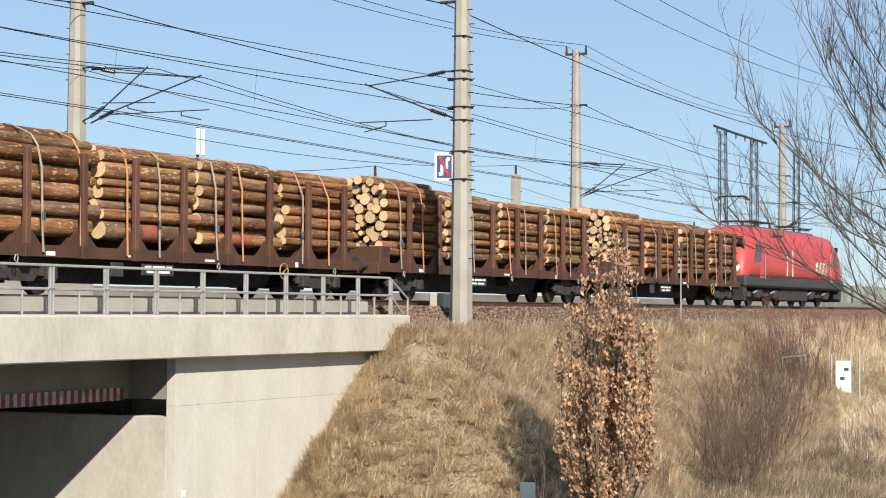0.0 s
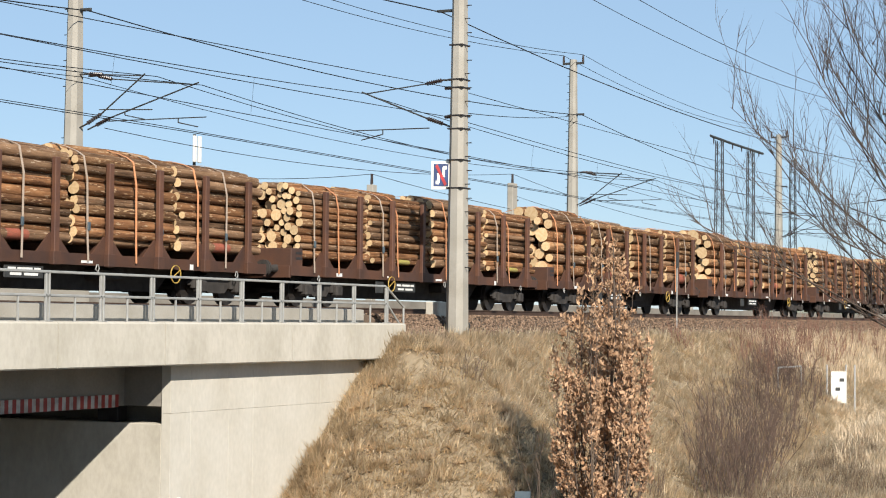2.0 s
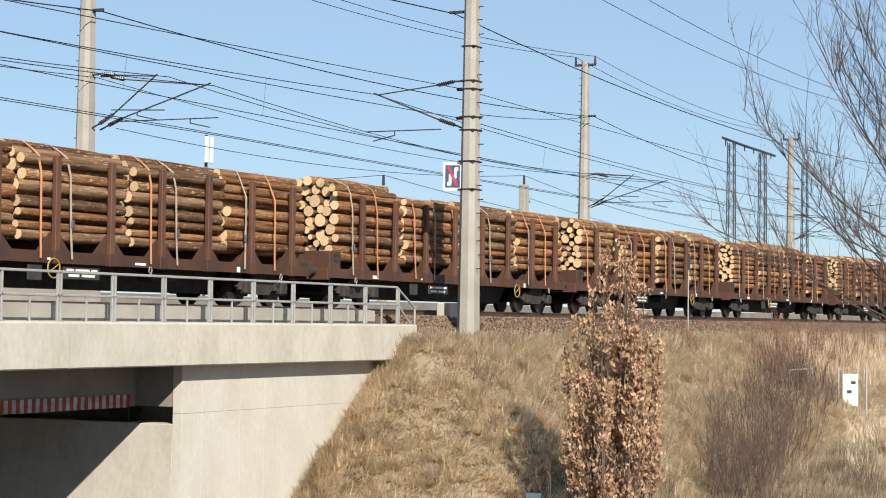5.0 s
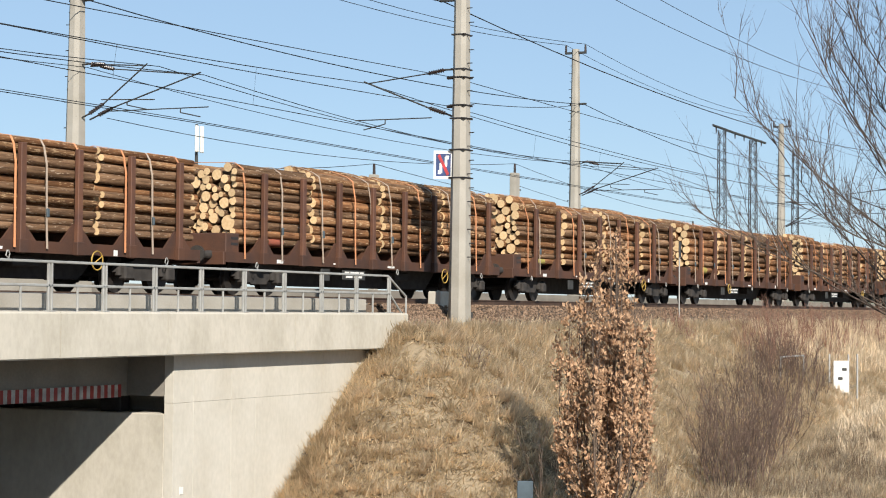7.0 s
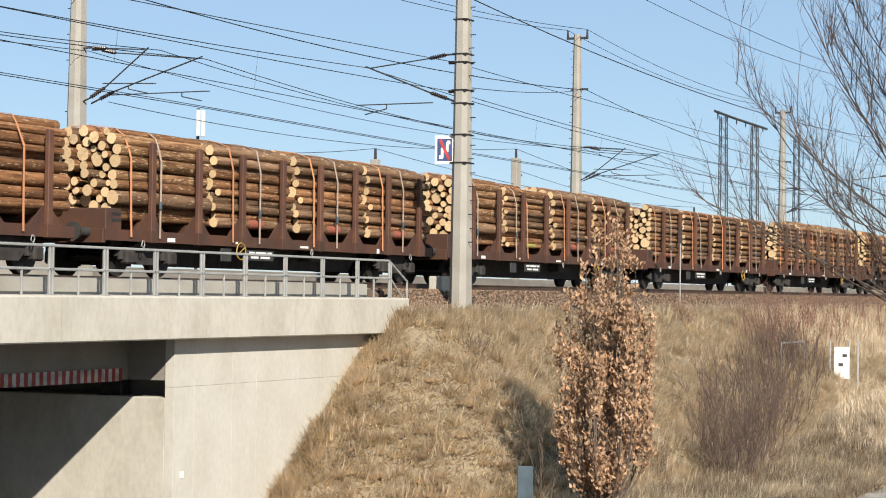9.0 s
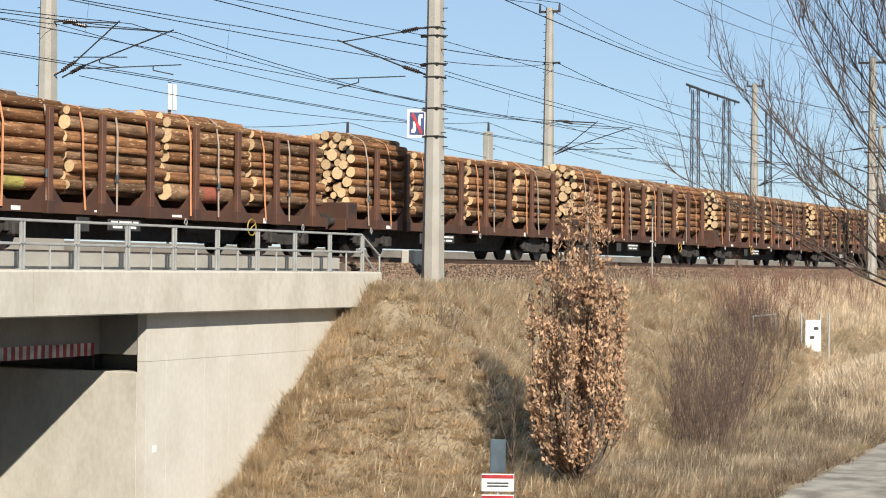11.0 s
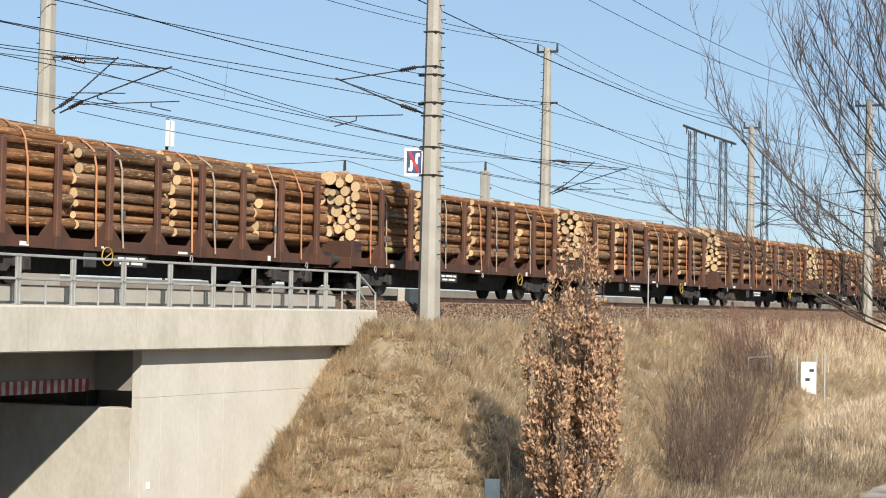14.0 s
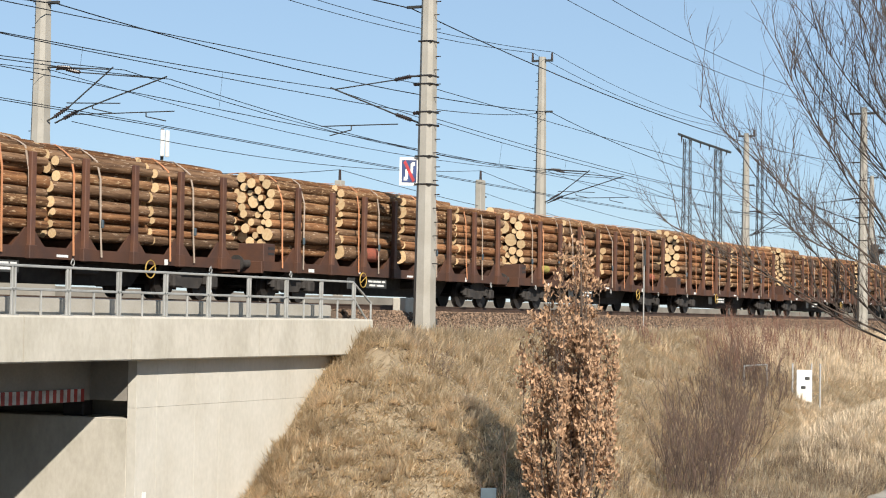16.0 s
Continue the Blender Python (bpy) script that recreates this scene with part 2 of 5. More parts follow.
def tubes(segments, sides=4):
    """Joined tapered tubes; segments: (a, b, radius at a, radius at b)."""
    verts, faces = [], []
    ang = [k * math.tau / sides for k in range(sides)]
    for a, b, ra, rb in segments:
        q = (b - a).to_track_quat("Z", "Y").to_matrix()
        x, y = q.col[0], q.col[1]
        s = len(verts)
        for p, r in ((a, ra), (b, rb)):
            for g in ang:
                verts.append(p + x * (r * math.cos(g)) + y * (r * math.sin(g)))
        for k in range(sides):
            faces.append((s + k, s + (k + 1) % sides, s + sides + (k + 1) % sides, s + sides + k))
    return verts, faces


rnd = random.Random(7)

# ---- ground ----
CREST_Y, CREST_Z, FLOOR_Z, END_X = 24.25, -0.94, -5.50, 49.4


def smooth01(t):
    t = min(1.0, max(0.0, t))
    return t * t * (3 - 2 * t)


def ground_z(x, y):
    """Height of the land: the railway embankment with its cone at the bridge, the flat below, a low mound, the rise at the camera."""
    right = math.hypot(max(0, CREST_Y - y) / 1.52, max(0, END_X - x) / 1.32)
    left = math.hypot(max(0, CREST_Y - y) / 1.52, max(0, x - 14.0) / 1.32)
    d = min(right, left)
    back = max(0, y - 47.0) / 2.0
    z = CREST_Z - math.hypot(d, back) if back else CREST_Z - d
    if d > 0.02:
        z += 0.16 * noise.noise((x * 0.35, y * 0.35, 3)) * min(1, d) + 0.10 * noise.noise((x * 0.9, y * 0.9, 5)) * min(1, d)
    low = FLOOR_Z + 1.9 * math.exp(-((x - 74) / 11) ** 2 - ((y - 15.2) / 3.0) ** 2)
    r = math.hypot(x, y)
    low -= 1.1 * smooth01((45.5 - x) / 6) * smooth01((r - 6) / 12)
    low += 3.4 * (1 - smooth01((r - 4) / 13))
    if y > 47:
        low = -2.6
    k = 0.5
    h = max(k - abs(z - low), 0) / k
    z = max(z, low) + h * h * k * 0.25
    return z


def spaced(lo, hi, step, far):
    inner = list(np.arange(lo, hi + step / 2, step))
    out, s, p = [], step, hi
    while p < far:
        s *= 1.35
        p += s
        out.append(p)
    neg, s, p = [], step, lo
    while p > -far:
        s *= 1.35
        p -= s
        neg.append(p)
    return neg[::-1] + inner + out


def make_ground():
    xs, ys = spaced(30, 125, 0.5, 3500), spaced(4, 27, 0.45, 3500)
    verts = [(x, y, ground_z(x, y)) for y in ys for x in xs]
    w = len(xs)
    faces = [(j * w + i, j * w + i + 1, (j + 1) * w + i + 1, (j + 1) * w + i) for j in range(len(ys) - 1) for i in range(w - 1)]
    me = mesh_of("ground", verts, faces, (SOIL, FIELD), True, [1 if ys[j] > 60 else 0 for j in range(len(ys) - 1) for i in range(w - 1)])
    tagged(new("ground", me), "dry grass embankment and flat land under winter sun", "ground", kind="structure")


make_ground()


def road_sheet():
    rows = []
    for x in np.arange(34, 140, 1.0):
        mid = 9.6 + 1.2 * math.sin((x - 34) / 30) - max(0, x - 60) * 0.02
        edge = [mid + k * 0.9 + (0.45 * noise.noise((x * 0.8, k, 1)) if abs(k) == 2 else 0) for k in (-2, -1, 0, 1, 2)]
        rows.append([(x, y, max(ground_z(x, y), ground_z(x, y + 0.5), ground_z(x, y - 0.5)) + 0.03) for y in edge])
    verts = [v for r in rows for v in r]
    faces = [(i * 5 + j, i * 5 + j + 1, i * 5 + j + 6, i * 5 + j + 5) for i in range(len(rows) - 1) for j in range(4)]
    tagged(new("road", mesh_of("road", verts, faces, (ASPHALT,), True)), "worn grey asphalt service road below the embankment", "road", kind="structure")
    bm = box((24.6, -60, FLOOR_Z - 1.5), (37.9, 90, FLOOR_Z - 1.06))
    tagged(part("road", bm, ASPHALT_DARK), "darkened asphalt road passing under the railway bridge", "road", kind="structure")


road_sheet()

# ---- track ----
TRACKS = (28.4, 33.1)


def make_track():
    prof = [(25.0, -0.98), (26.25, -0.22), (35.2, -0.22), (36.4, -0.98)]
    bed = part("ballast_bed", prism(prof, 49.85, 700), BALLAST)
    tagged(bed, "brown grey crushed stone ballast under the rails", "ballast", kind="structure")
    bed = part("ballast_bed", prism([(26.2, -0.45), (26.2, -0.22), (35.3, -0.22), (35.3, -0.45)], 13.0, 49.8), BALLAST)
    tagged(bed, "brown grey crushed stone ballast on the bridge deck", "ballast", kind="structure")
    bed = part("ballast_bed", prism(prof, -520, 12.9), BALLAST)
    tagged(bed, "brown grey crushed stone ballast beside the bridge", "ballast", kind="structure")
    rail = [(-0.07, -0.17), (-0.07, -0.15), (-0.012, -0.12), (-0.012, -0.05), (-0.036, -0.035), (-0.036, 0), (0.036, 0), (0.036, -0.035),
            (0.012, -0.05), (0.012, -0.12), (0.07, -0.15), (0.07, -0.17)]
    for y in TRACKS:
        for side in (-0.75, 0.75):
            ob = part("rail", prism([(y + side + a, b) for a, b in rail], -520, 700), RAIL)
            tagged(ob, "rusty brown steel rail with a worn head", "rail", "rails of the line", "structure")
    me = None
    for y in TRACKS:
        for k in range(60):
            x = 48 + k * 0.6
            if me is None:
                ob = part("sleeper", box((-0.13, -1.3, -0.3), (0.13, 1.3, -0.175), 0.02), SLEEPER)
                me = ob.data
            else:
                ob = new("sleeper", me)
            ob.location = (x, y, 0)
            tagged(ob, "grey concrete sleeper bedded in ballast", "sleeper", "sleepers under the rails", "structure")


make_track()


def scatter_stones():
    verts, faces = [], []
    oct_v = [(1, 0, 0), (-1, 0, 0), (0, 1, 0), (0, -1, 0), (0, 0, 1), (0, 0, -1)]
    oct_f = [(0, 2, 4), (2, 1, 4), (1, 3, 4), (3, 0, 4), (2, 0, 5), (1, 2, 5), (3, 1, 5), (0, 3, 5)]
    for _ in range(14000):
        x = 49.9 + 75 * rnd.random() ** 1.5
        t = rnd.random() * 1.25
        y = 24.85 + t * 1.2
        z = -0.93 + min(1, t) * 0.72
        s = len(verts)
        r = rnd.uniform(0.025, 0.055)
        q = Euler((rnd.random() * 6, rnd.random() * 6, rnd.random() * 6)).to_matrix()
        for v in oct_v:
            verts.append(q @ (Vector(v) * r * rnd.uniform(0.7, 1.25)) + Vector((x, y, z)))
        faces += [(a + s, b + s, c + s) for a, b, c in oct_f]
    tagged(new("ballast_stones", mesh_of("ballast_stones", verts, faces, (STONE,))), "loose brown grey ballast stones on the track shoulder", "stones", kind="stuff")


scatter_stones()

# ---- bridge ----
def make_bridge():
    br = empty("railway_bridge", "pale concrete railway bridge with galvanized railing over a road", "bridge", kind="structure")
    # edge beam in cast lengths with narrow joints
    cuts = [13.0, 17.2, 21.3, 25.4, 29.6, 33.74, 37.81, 43.68, 50.2]
    for a, b in zip(cuts, cuts[1:]):
        prof = [(25.2, -1.44), (25.2, -0.50), (25.24, -0.46), (25.62, -0.44), (25.66, -0.48), (25.66, -1.05), (25.5, -1.12), (25.5, -1.44), (25.47, -1.47), (25.23, -1.47)]
        part("edge_beam", prism(prof, a + 0.012, b - 0.012), CONCRETE, br)
    # deck slab, with a haunch towards the beam; past y 36.3 it is added, unseen, to block light
    part("deck_slab", prism([(25.5, -1.45), (25.66, -1.05), (25.66, -0.46), (46.4, -0.46), (46.4, -1.05), (27.6, -1.45)], 13.0, 49.6), CONCRETE, br)
    part("middle_wall", prism([(35.9, -0.46), (35.9, 0.72), (36.3, 0.72), (36.3, -0.46)], 13.0, 49.6), MAST, br)
    # longitudinal girders that carry the slab, their soffit above the bearing shelf; the last three and the far beam
    # are added with the unseen deck
    part("added_far_beam", prism([(46.4, -1.45), (46.4, 0.3), (46.8, 0.3), (46.8, -1.45)], 13.0, 49.6), CONCRETE_DARKENED, br)
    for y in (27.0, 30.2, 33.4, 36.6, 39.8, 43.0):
        part("girder", prism([(y, -2.47), (y - 0.02, -1.45), (y + 1.2, -1.35), (y + 1.15, -2.47)], 22.4, 39.4), CONCRETE_DARKENED, br)
    part("cross_beam", box((38.78, 25.93, -2.46), (39.88, 46.0, -1.2)), CONCRETE_DARKENED, br)
    for y in (27.6, 30.8, 34.0, 37.2, 40.4, 43.6):
        part("bearing", box((38.95, y - 0.3, -2.87), (39.35, y + 0.3, -2.47), 0.02), DARK_STEEL, br)
    # abutment: breast wall, shelf, back wall and the wing wall beside the cone; walls lengthened unseen past y 36 to
    # keep the underpass dark
    part("breast_wall", box((38.74, 25.9, -8.0), (39.9, 46.4, -2.87), 0.02), CONCRETE, br)
    part("back_wall", box((39.9, 25.95, -8.0), (40.6, 46.4, -1.2)), CONCRETE_DARKENED, br)
    wing = [38.74, 39.62, 41.34, 42.5, 46.0, 49.4]
    for k, (a, b) in enumerate(zip(wing, wing[1:])):
        for z0, z1 in ((-8.0, -2.62), (-2.615, -1.3)):
            part("wing_wall_panel", box((a + (0.002 if k else 0), 25.65, z0), (b - 0.002, 25.9, z1), 0.003), CONCRETE_PALE, br)
    part("inspection_plate", box((39.05, 25.636, -4.79), (39.2, 25.65, -4.62)), WHITE, br, "small white plate")
    # the other abutment, beyond the road
    part("breast_wall", box((22.9, 25.9, -8.0), (24.1, 46.4, -2.87)), CONCRETE, br)
    part("wing_wall_panel", box((13.2, 25.65, -8.0), (24.1, 25.9, -1.3)), CONCRETE, br)
    part("back_wall", box((22.2, 25.95, -8.0), (22.9, 46.4, -1.2)), CONCRETE_DARKENED, br)
    # railing
    rail = empty("bridge_railing", "galvanized steel railing along the edge of the bridge", "railing")
    top, mid, y = 0.60, 0.10, 25.36
    part("top_rail", box((13.0, y - 0.03, top - 0.03), (49.2, y + 0.03, top + 0.03), 0.012), STEEL, rail)
    part("middle_rail", box((13.0, y - 0.03, mid - 0.03), (49.3, y + 0.03, mid + 0.03), 0.012), STEEL, rail)
    bm = bmesh.new()
    add_rod(bm, (49.2, y, top), (50.35, y, 0.02), 0.032)
    add_rod(bm, (50.35, y, 0.06), (50.35, y, -0.75), 0.032)
    add_rod(bm, (49.3, y, mid), (50.3, y, -0.62), 0.028)
    part("end_rail", bm, STEEL, rail)
    for k in range(19):
        x = 49.27 - k * 1.965
        for dx in (-0.055, 0.055):
            part("post", box((x + dx - 0.026, y - 0.03, -0.47), (x + dx + 0.026, y + 0.03, top - 0.03), 0.008), STEEL, rail)
        if k < 18:
            part("short_post", box((x - 0.99 - 0.02, y - 0.025, -0.47), (x - 0.99 + 0.02, y + 0.025, mid - 0.03), 0.008), STEEL, rail)
            part("base_plate", box((x - 0.09, y - 0.09, -0.455), (x + 0.09, y + 0.09, -0.43)), STEEL, rail)
    # cable duct wall behind the railing
    duct = part("cable_trough", prism([(25.95, -0.46), (25.95, -0.08), (26.15, -0.05), (26.15, -0.46)], 13.0, 49.0), MAST)
    tagged(duct, "grey concrete cable trough behind the bridge railing", "trough", kind="structure")
    # red and white clearance board on the girder
    board = empty("clearance_board", "faded red and white striped clearance board under the bridge", "warning board")
    x, k = 38.45, 0
    while x > 30.0:
        part("stripe", box((x - 0.136, 26.93, -2.49), (x, 26.97, -2.19)), RED_BOARD if k % 2 == 0 else WHITE_BOARD, board)
        x -= 0.138
        k += 1


make_bridge()


def far_wall():
    w = part("low_wall", prism([(36.6, -1.0), (36.6, 0.42), (36.85, 0.42), (36.85, -1.0)], 49.7, 600), CONCRETE_DARKENED)
    tagged(w, "low pale concrete wall beyond the tracks", "wall", kind="structure")
    box_ = part("signal_box", box((54.0, 26.0, -0.5), (54.9, 26.45, 0.22), 0.03), CONCRETE)
    tagged(box_, "small pale concrete cable box beside the track", "cable box")
    duct = part("culvert_mouth", box((53.5, 25.45, -0.9), (55.2, 25.9, -0.42), 0.02), GREY_PAINT)
    tagged(duct, "dark grey concrete duct cover in the ballast", "duct")
    bar = empty("noise_barrier", "pale green noise barrier with posts beyond the line", "barrier")
    for k in range(26):
        x = 150 + k * 4
        part("panel", box((x + 0.08, 45, -1), (x + 3.92, 45.12, 2.25)), BARRIER, bar)
        part("post", box((x - 0.08, 44.9, -1), (x + 0.08, 45.2, 2.35)), STEEL, bar)


far_wall()

# ---- catenary ----
def tapered_mast(name, x, y, z0, z1, w0, w1, label, group="catenary masts", depth=0.8, side=-1):
    """A concrete mast of rectangular plan, slimmer towards its top, with climbing rungs and clamps."""
    thing = empty(name, label, "mast", group, at=(x, y, z0))
    h = z1 - z0
    bm = bmesh.new()
    rings = []
    for z, w in ((0, w0), (h, w1)):
        a, b = w / 2, w * depth / 2
        c = 0.22 * w
        rings.append([bm.verts.new((p, q, z)) for p, q in ((-a, -b + c), (-a + c, -b), (a - c, -b), (a, -b + c), (a, b - c), (a - c, b), (-a + c, b), (-a, b - c))])
    for i in range(8):
        bm.faces.new((rings[0][i], rings[0][(i + 1) % 8], rings[1][(i + 1) % 8], rings[1][i]))
    bm.faces.new(rings[0][::-1])
    bm.faces.new(rings[1])
    part("shaft", bm, MAST, thing)
    k = 0
    z = 2.2
    while z < h - 0.4 and 40 < x < 140:
        w = w0 + (w1 - w0) * z / h
        s = 1 if k % 2 else -1
        part("rung", rod((0.06 * s, side * (w * depth / 2 - 0.02), z), (0.06 * s, side * (w * depth / 2 + 0.17), z), 0.016, sides=5), DARK_STEEL, thing)
        z += 0.42
        k += 1
    return thing


def band(thing, z, w, depth=0.8):
    part("clamp", box((-w / 2 - 0.02, -w * depth / 2 - 0.02, z - 0.022), (w / 2 + 0.02, w * depth / 2 + 0.02, z + 0.022), 0.005), DARK_STEEL, thing)


def cantilever(thing, z_top, z_low, reach, side, z_tip, z_arm, w, dx=0.0, reg=0.6):
    """A swivelling bracket: insulated top tube, strut and registration arm; side is the way to the track in y."""
    s = side
    y0 = s * w * 0.4
    tip = (dx, s * reach, z_tip)
    bm = bmesh.new()
    add_rod(bm, (dx, y0, z_top), (dx, y0 + s * 0.35, z_top), 0.03)
    add_rod(bm, (dx, y0 + s * 0.95, z_top + (z_tip - z_top) * 0.3), tip, 0.020)
    add_rod(bm, (dx, y0, z_low), (dx, y0 + s * 0.3, z_low + 0.12), 0.03)
    add_rod(bm, (dx, y0 + s * 0.9, z_low + (z_tip - z_low) * 0.28), (dx, s * (reach + 0.15), z_tip + 0.06), 0.025)
    add_rod(bm, (dx, y0 + s * 0.8, z_low + (z_tip - z_low) * 0.36 if z_arm > z_low + 0.25 else z_arm), (dx, s * (reach + 0.45), z_arm), 0.018)
    add_rod(bm, (dx, s * (reach - reg), z_arm - 0.02), (dx, s * (reach - reg), z_arm - 0.14), 0.02)
    add_rod(bm, (dx, s * (reach - reg), z_arm - 0.14), (dx, s * (reach + 0.15), z_arm - 0.30), 0.018)
    part("bracket", bm, GREY_PAINT, thing)
    for z0, z1, base in ((z_top, z_top + (z_tip - z_top) * 0.3, 0.35), (z_low + 0.12, z_low + (z_tip - z_low) * 0.28, 0.3)):
        bm = bmesh.new()
        a, b = Vector((dx, y0 + s * base, z0)), Vector((dx, y0 + s * (base + 0.6), z1))
        add_rod(bm, a, b, 0.035)
        for k in range(7):
            p = a.lerp(b, 0.12 + k * 0.125)
            q = a.lerp(b, 0.17 + k * 0.125)
            add_rod(bm, p, q, 0.075, 0.05)
        part("insulator", bm, INSULATOR, thing)


NEAR_X, FAR_X = (-67.0, -7.0, 53.25, 113.5, 173.0, 233.0), (8.0, 51.5, 95.1, 134.5, 176.0, 218.0)
FAR_TOP = (12.0, 12.7, 13.7, 13.3, 13.3, 13.3)        # wire heights on top of the far masts
FAR_HUNG = (8.3, 9.55, 10.5, 9.3, 9.3, 9.3)         # and at their hung feeder


def make_masts():
    for x in NEAR_X:
        m = tapered_mast("catenary_mast", x, 25.0, -0.95, 12.3, 0.72, 0.42, "tall tapered pale concrete catenary mast beside the track")
        for z in (3.65, 4.5, 5.45, 5.85, 6.7, 6.95, 8.0):
            band(m, z + 0.95, 0.72 - 0.0226 * (z + 0.95))
        cantilever(m, 6.97 + 0.95, 5.5 + 0.95, 3.2, 1, 6.66 + 0.95, 5.52 + 0.95, 0.5)
        for z in (6.72, 5.84):
            bm = bmesh.new()
            for k in range(4):
                add_rod(bm, (0, 0.25 + k * 0.06, z + 0.95), (0, 0.30 + k * 0.06, z + 0.95), 0.06, 0.045)
            part("insulator", bm, INSULATOR, m)
        part("crossarm", box((-0.06, -0.85, 12.85), (0.06, 0.85, 12.97), 0.01), GREY_PAINT, m)
        for dy in (-0.8, 0.8):
            part("insulator", rod((0, dy, 12.95), (0, dy, 13.22), 0.05, 0.03), INSULATOR, m)
        part("feeder_hook", box((-0.05, 0.15, 10.0), (0.05, 0.75, 10.08), 0.01), GREY_PAINT, m)
    for x, top, hung in zip(FAR_X, FAR_TOP, FAR_HUNG):
        m = tapered_mast("catenary_mast", x, 38.0, -0.95, top - 0.25, 0.82, 0.42, "tall tapered pale concrete catenary mast beyond the tracks", side=1)
        for z in (5.2, 5.8, 6.3, 7.4, 7.6, 10.4):
            band(m, z + 0.95, 0.54 - 0.016 * (z + 0.95))
        cantilever(m, 7.5 + 0.95, 5.75 + 0.95, 2.6, -1, 7.35 + 0.95, 6.25 + 0.95, 0.5, 0.0)
        cantilever(m, 7.5 + 0.95, 5.75 + 0.95, 4.3, -1, 7.05 + 0.95, 6.0 + 0.95, 0.5, 0.5)
        part("crossarm", box((-0.05, -0.6, top + 0.45), (0.05, 0.6, top + 0.57), 0.01), GREY_PAINT, m)
        for dy in (-0.55, 0.55):
            part("insulator", rod((0, dy, top + 0.55), (0, dy, top + 0.92), 0.07, 0.05), INSULATOR, m)
        part("crossarm", box((-0.05, -0.62, hung + 0.95), (0.05, 0.30, hung + 1.05), 0.01), GREY_PAINT, m)


make_masts()


def span(points, sag, r, steps=14):
    """One wire hung in spans between supports."""
    segs = []
    for a, b in zip(points, points[1:]):
        a, b = Vector(a), Vector(b)
        p = a
        for k in range(1, steps + 1):
            t = k / steps
            q = a.lerp(b, t) - Vector((0, 0, sag * 4 * t * (1 - t)))
            segs.append((p, q, r, r))
            p = q
    return segs


def wire(label, points, sag, r=0.012):
    v, f = tubes(span(points, sag, r), 4)
    tagged(new("overhead_wire", mesh_of("overhead_wire", v, f, (WIRE,))), label, "wire", "overhead wires", "structure")


def make_wires():
    def along(xs, y, z, zig=0.0):
        return [(x, y + zig * (-1) ** k, z[k] if isinstance(z, tuple) else z) for k, x in enumerate(xs)]
    # near track
    wire("thin dark contact wire over the near track", along(NEAR_X, 28.3, 5.38, 0.2), 0.02, 0.011)
    wire("thin dark messenger wire over the near track", along(NEAR_X, 28.2, 6.68, 0.1), 0.70, 0.012)
    segs = []
    for a, b in zip(NEAR_X, NEAR_X[1:]):
        for k in range(1, 9):
            t = k / 9
            zt = 6.68 - 0.70 * 4 * t * (1 - t)
            x = a + (b - a) * t
            segs.append((Vector((x, 28.2, zt)), Vector((x, 28.3, 5.37)), 0.005, 0.005))
    v, f = tubes(segs, 3)
    tagged(new("droppers", mesh_of("droppers", v, f, (WIRE,))), "fine dropper wires between messenger and contact wire", "wire", kind="stuff")
    for dy in (-0.8, 0.8):
        wire("thin dark feeder wire on top of the near masts", along(NEAR_X, 25.0 + dy, 12.27), 1.15, 0.014)
    wire("dark feeder wire hung from the near masts", along(NEAR_X, 25.6, 9.05), 0.85, 0.019)
    wire("thin dark return wire on the near masts", along(NEAR_X, 25.35, 5.84), 0.45, 0.011)
    # far tracks
    for y, zc, zm in ((33.2, 5.4, 6.95), (34.9, 5.75, 7.3)):
        wire("thin dark contact wire over the far track", along(FAR_X, y, zc, 0.15), 0.02, 0.012)
        wire("thin dark messenger wire over the far track", along(FAR_X, y, zm, 0.1), 0.7, 0.013)
    for dy in (-0.55, 0.55):
        wire("thin dark feeder wire on top of the far masts", along(FAR_X, 38 + dy, FAR_TOP), 0.72, 0.015)
    wire("dark feeder wire hung from the far masts", along(FAR_X, 37.45, FAR_HUNG), 0.54, 0.020)
    wire("thin dark return wire on the far masts", along(FAR_X, 37.6, 7.4), 0.6, 0.012)
    wire("thin dark earth wire on the near masts", along(NEAR_X, 25.35, (4.0, 5.35, 6.74, 6.74, 6.74, 6.74)), 0.16, 0.011)
    wire("thin dark wire on the posts behind the line", [(60, 50, 6.3), (95.2, 50, 7.7), (151, 50, 7.0)], 0.7, 0.016)
    wire("thin dark wire on the posts behind the line", [(70, 50, 7.9), (114.7, 50, 9.1), (165, 50, 7.4)], 0.7, 0.016)
    wire("thin dark wire on the posts behind the line", [(115.4, 50, 7.7), (165, 50, 6.4)], 0.6, 0.014)
    wire("thin dark cross wire between two masts", [(53.25, 25.2, 6.0), (94.75, 37.8, 10.45)], 0.15, 0.013)


make_wires()


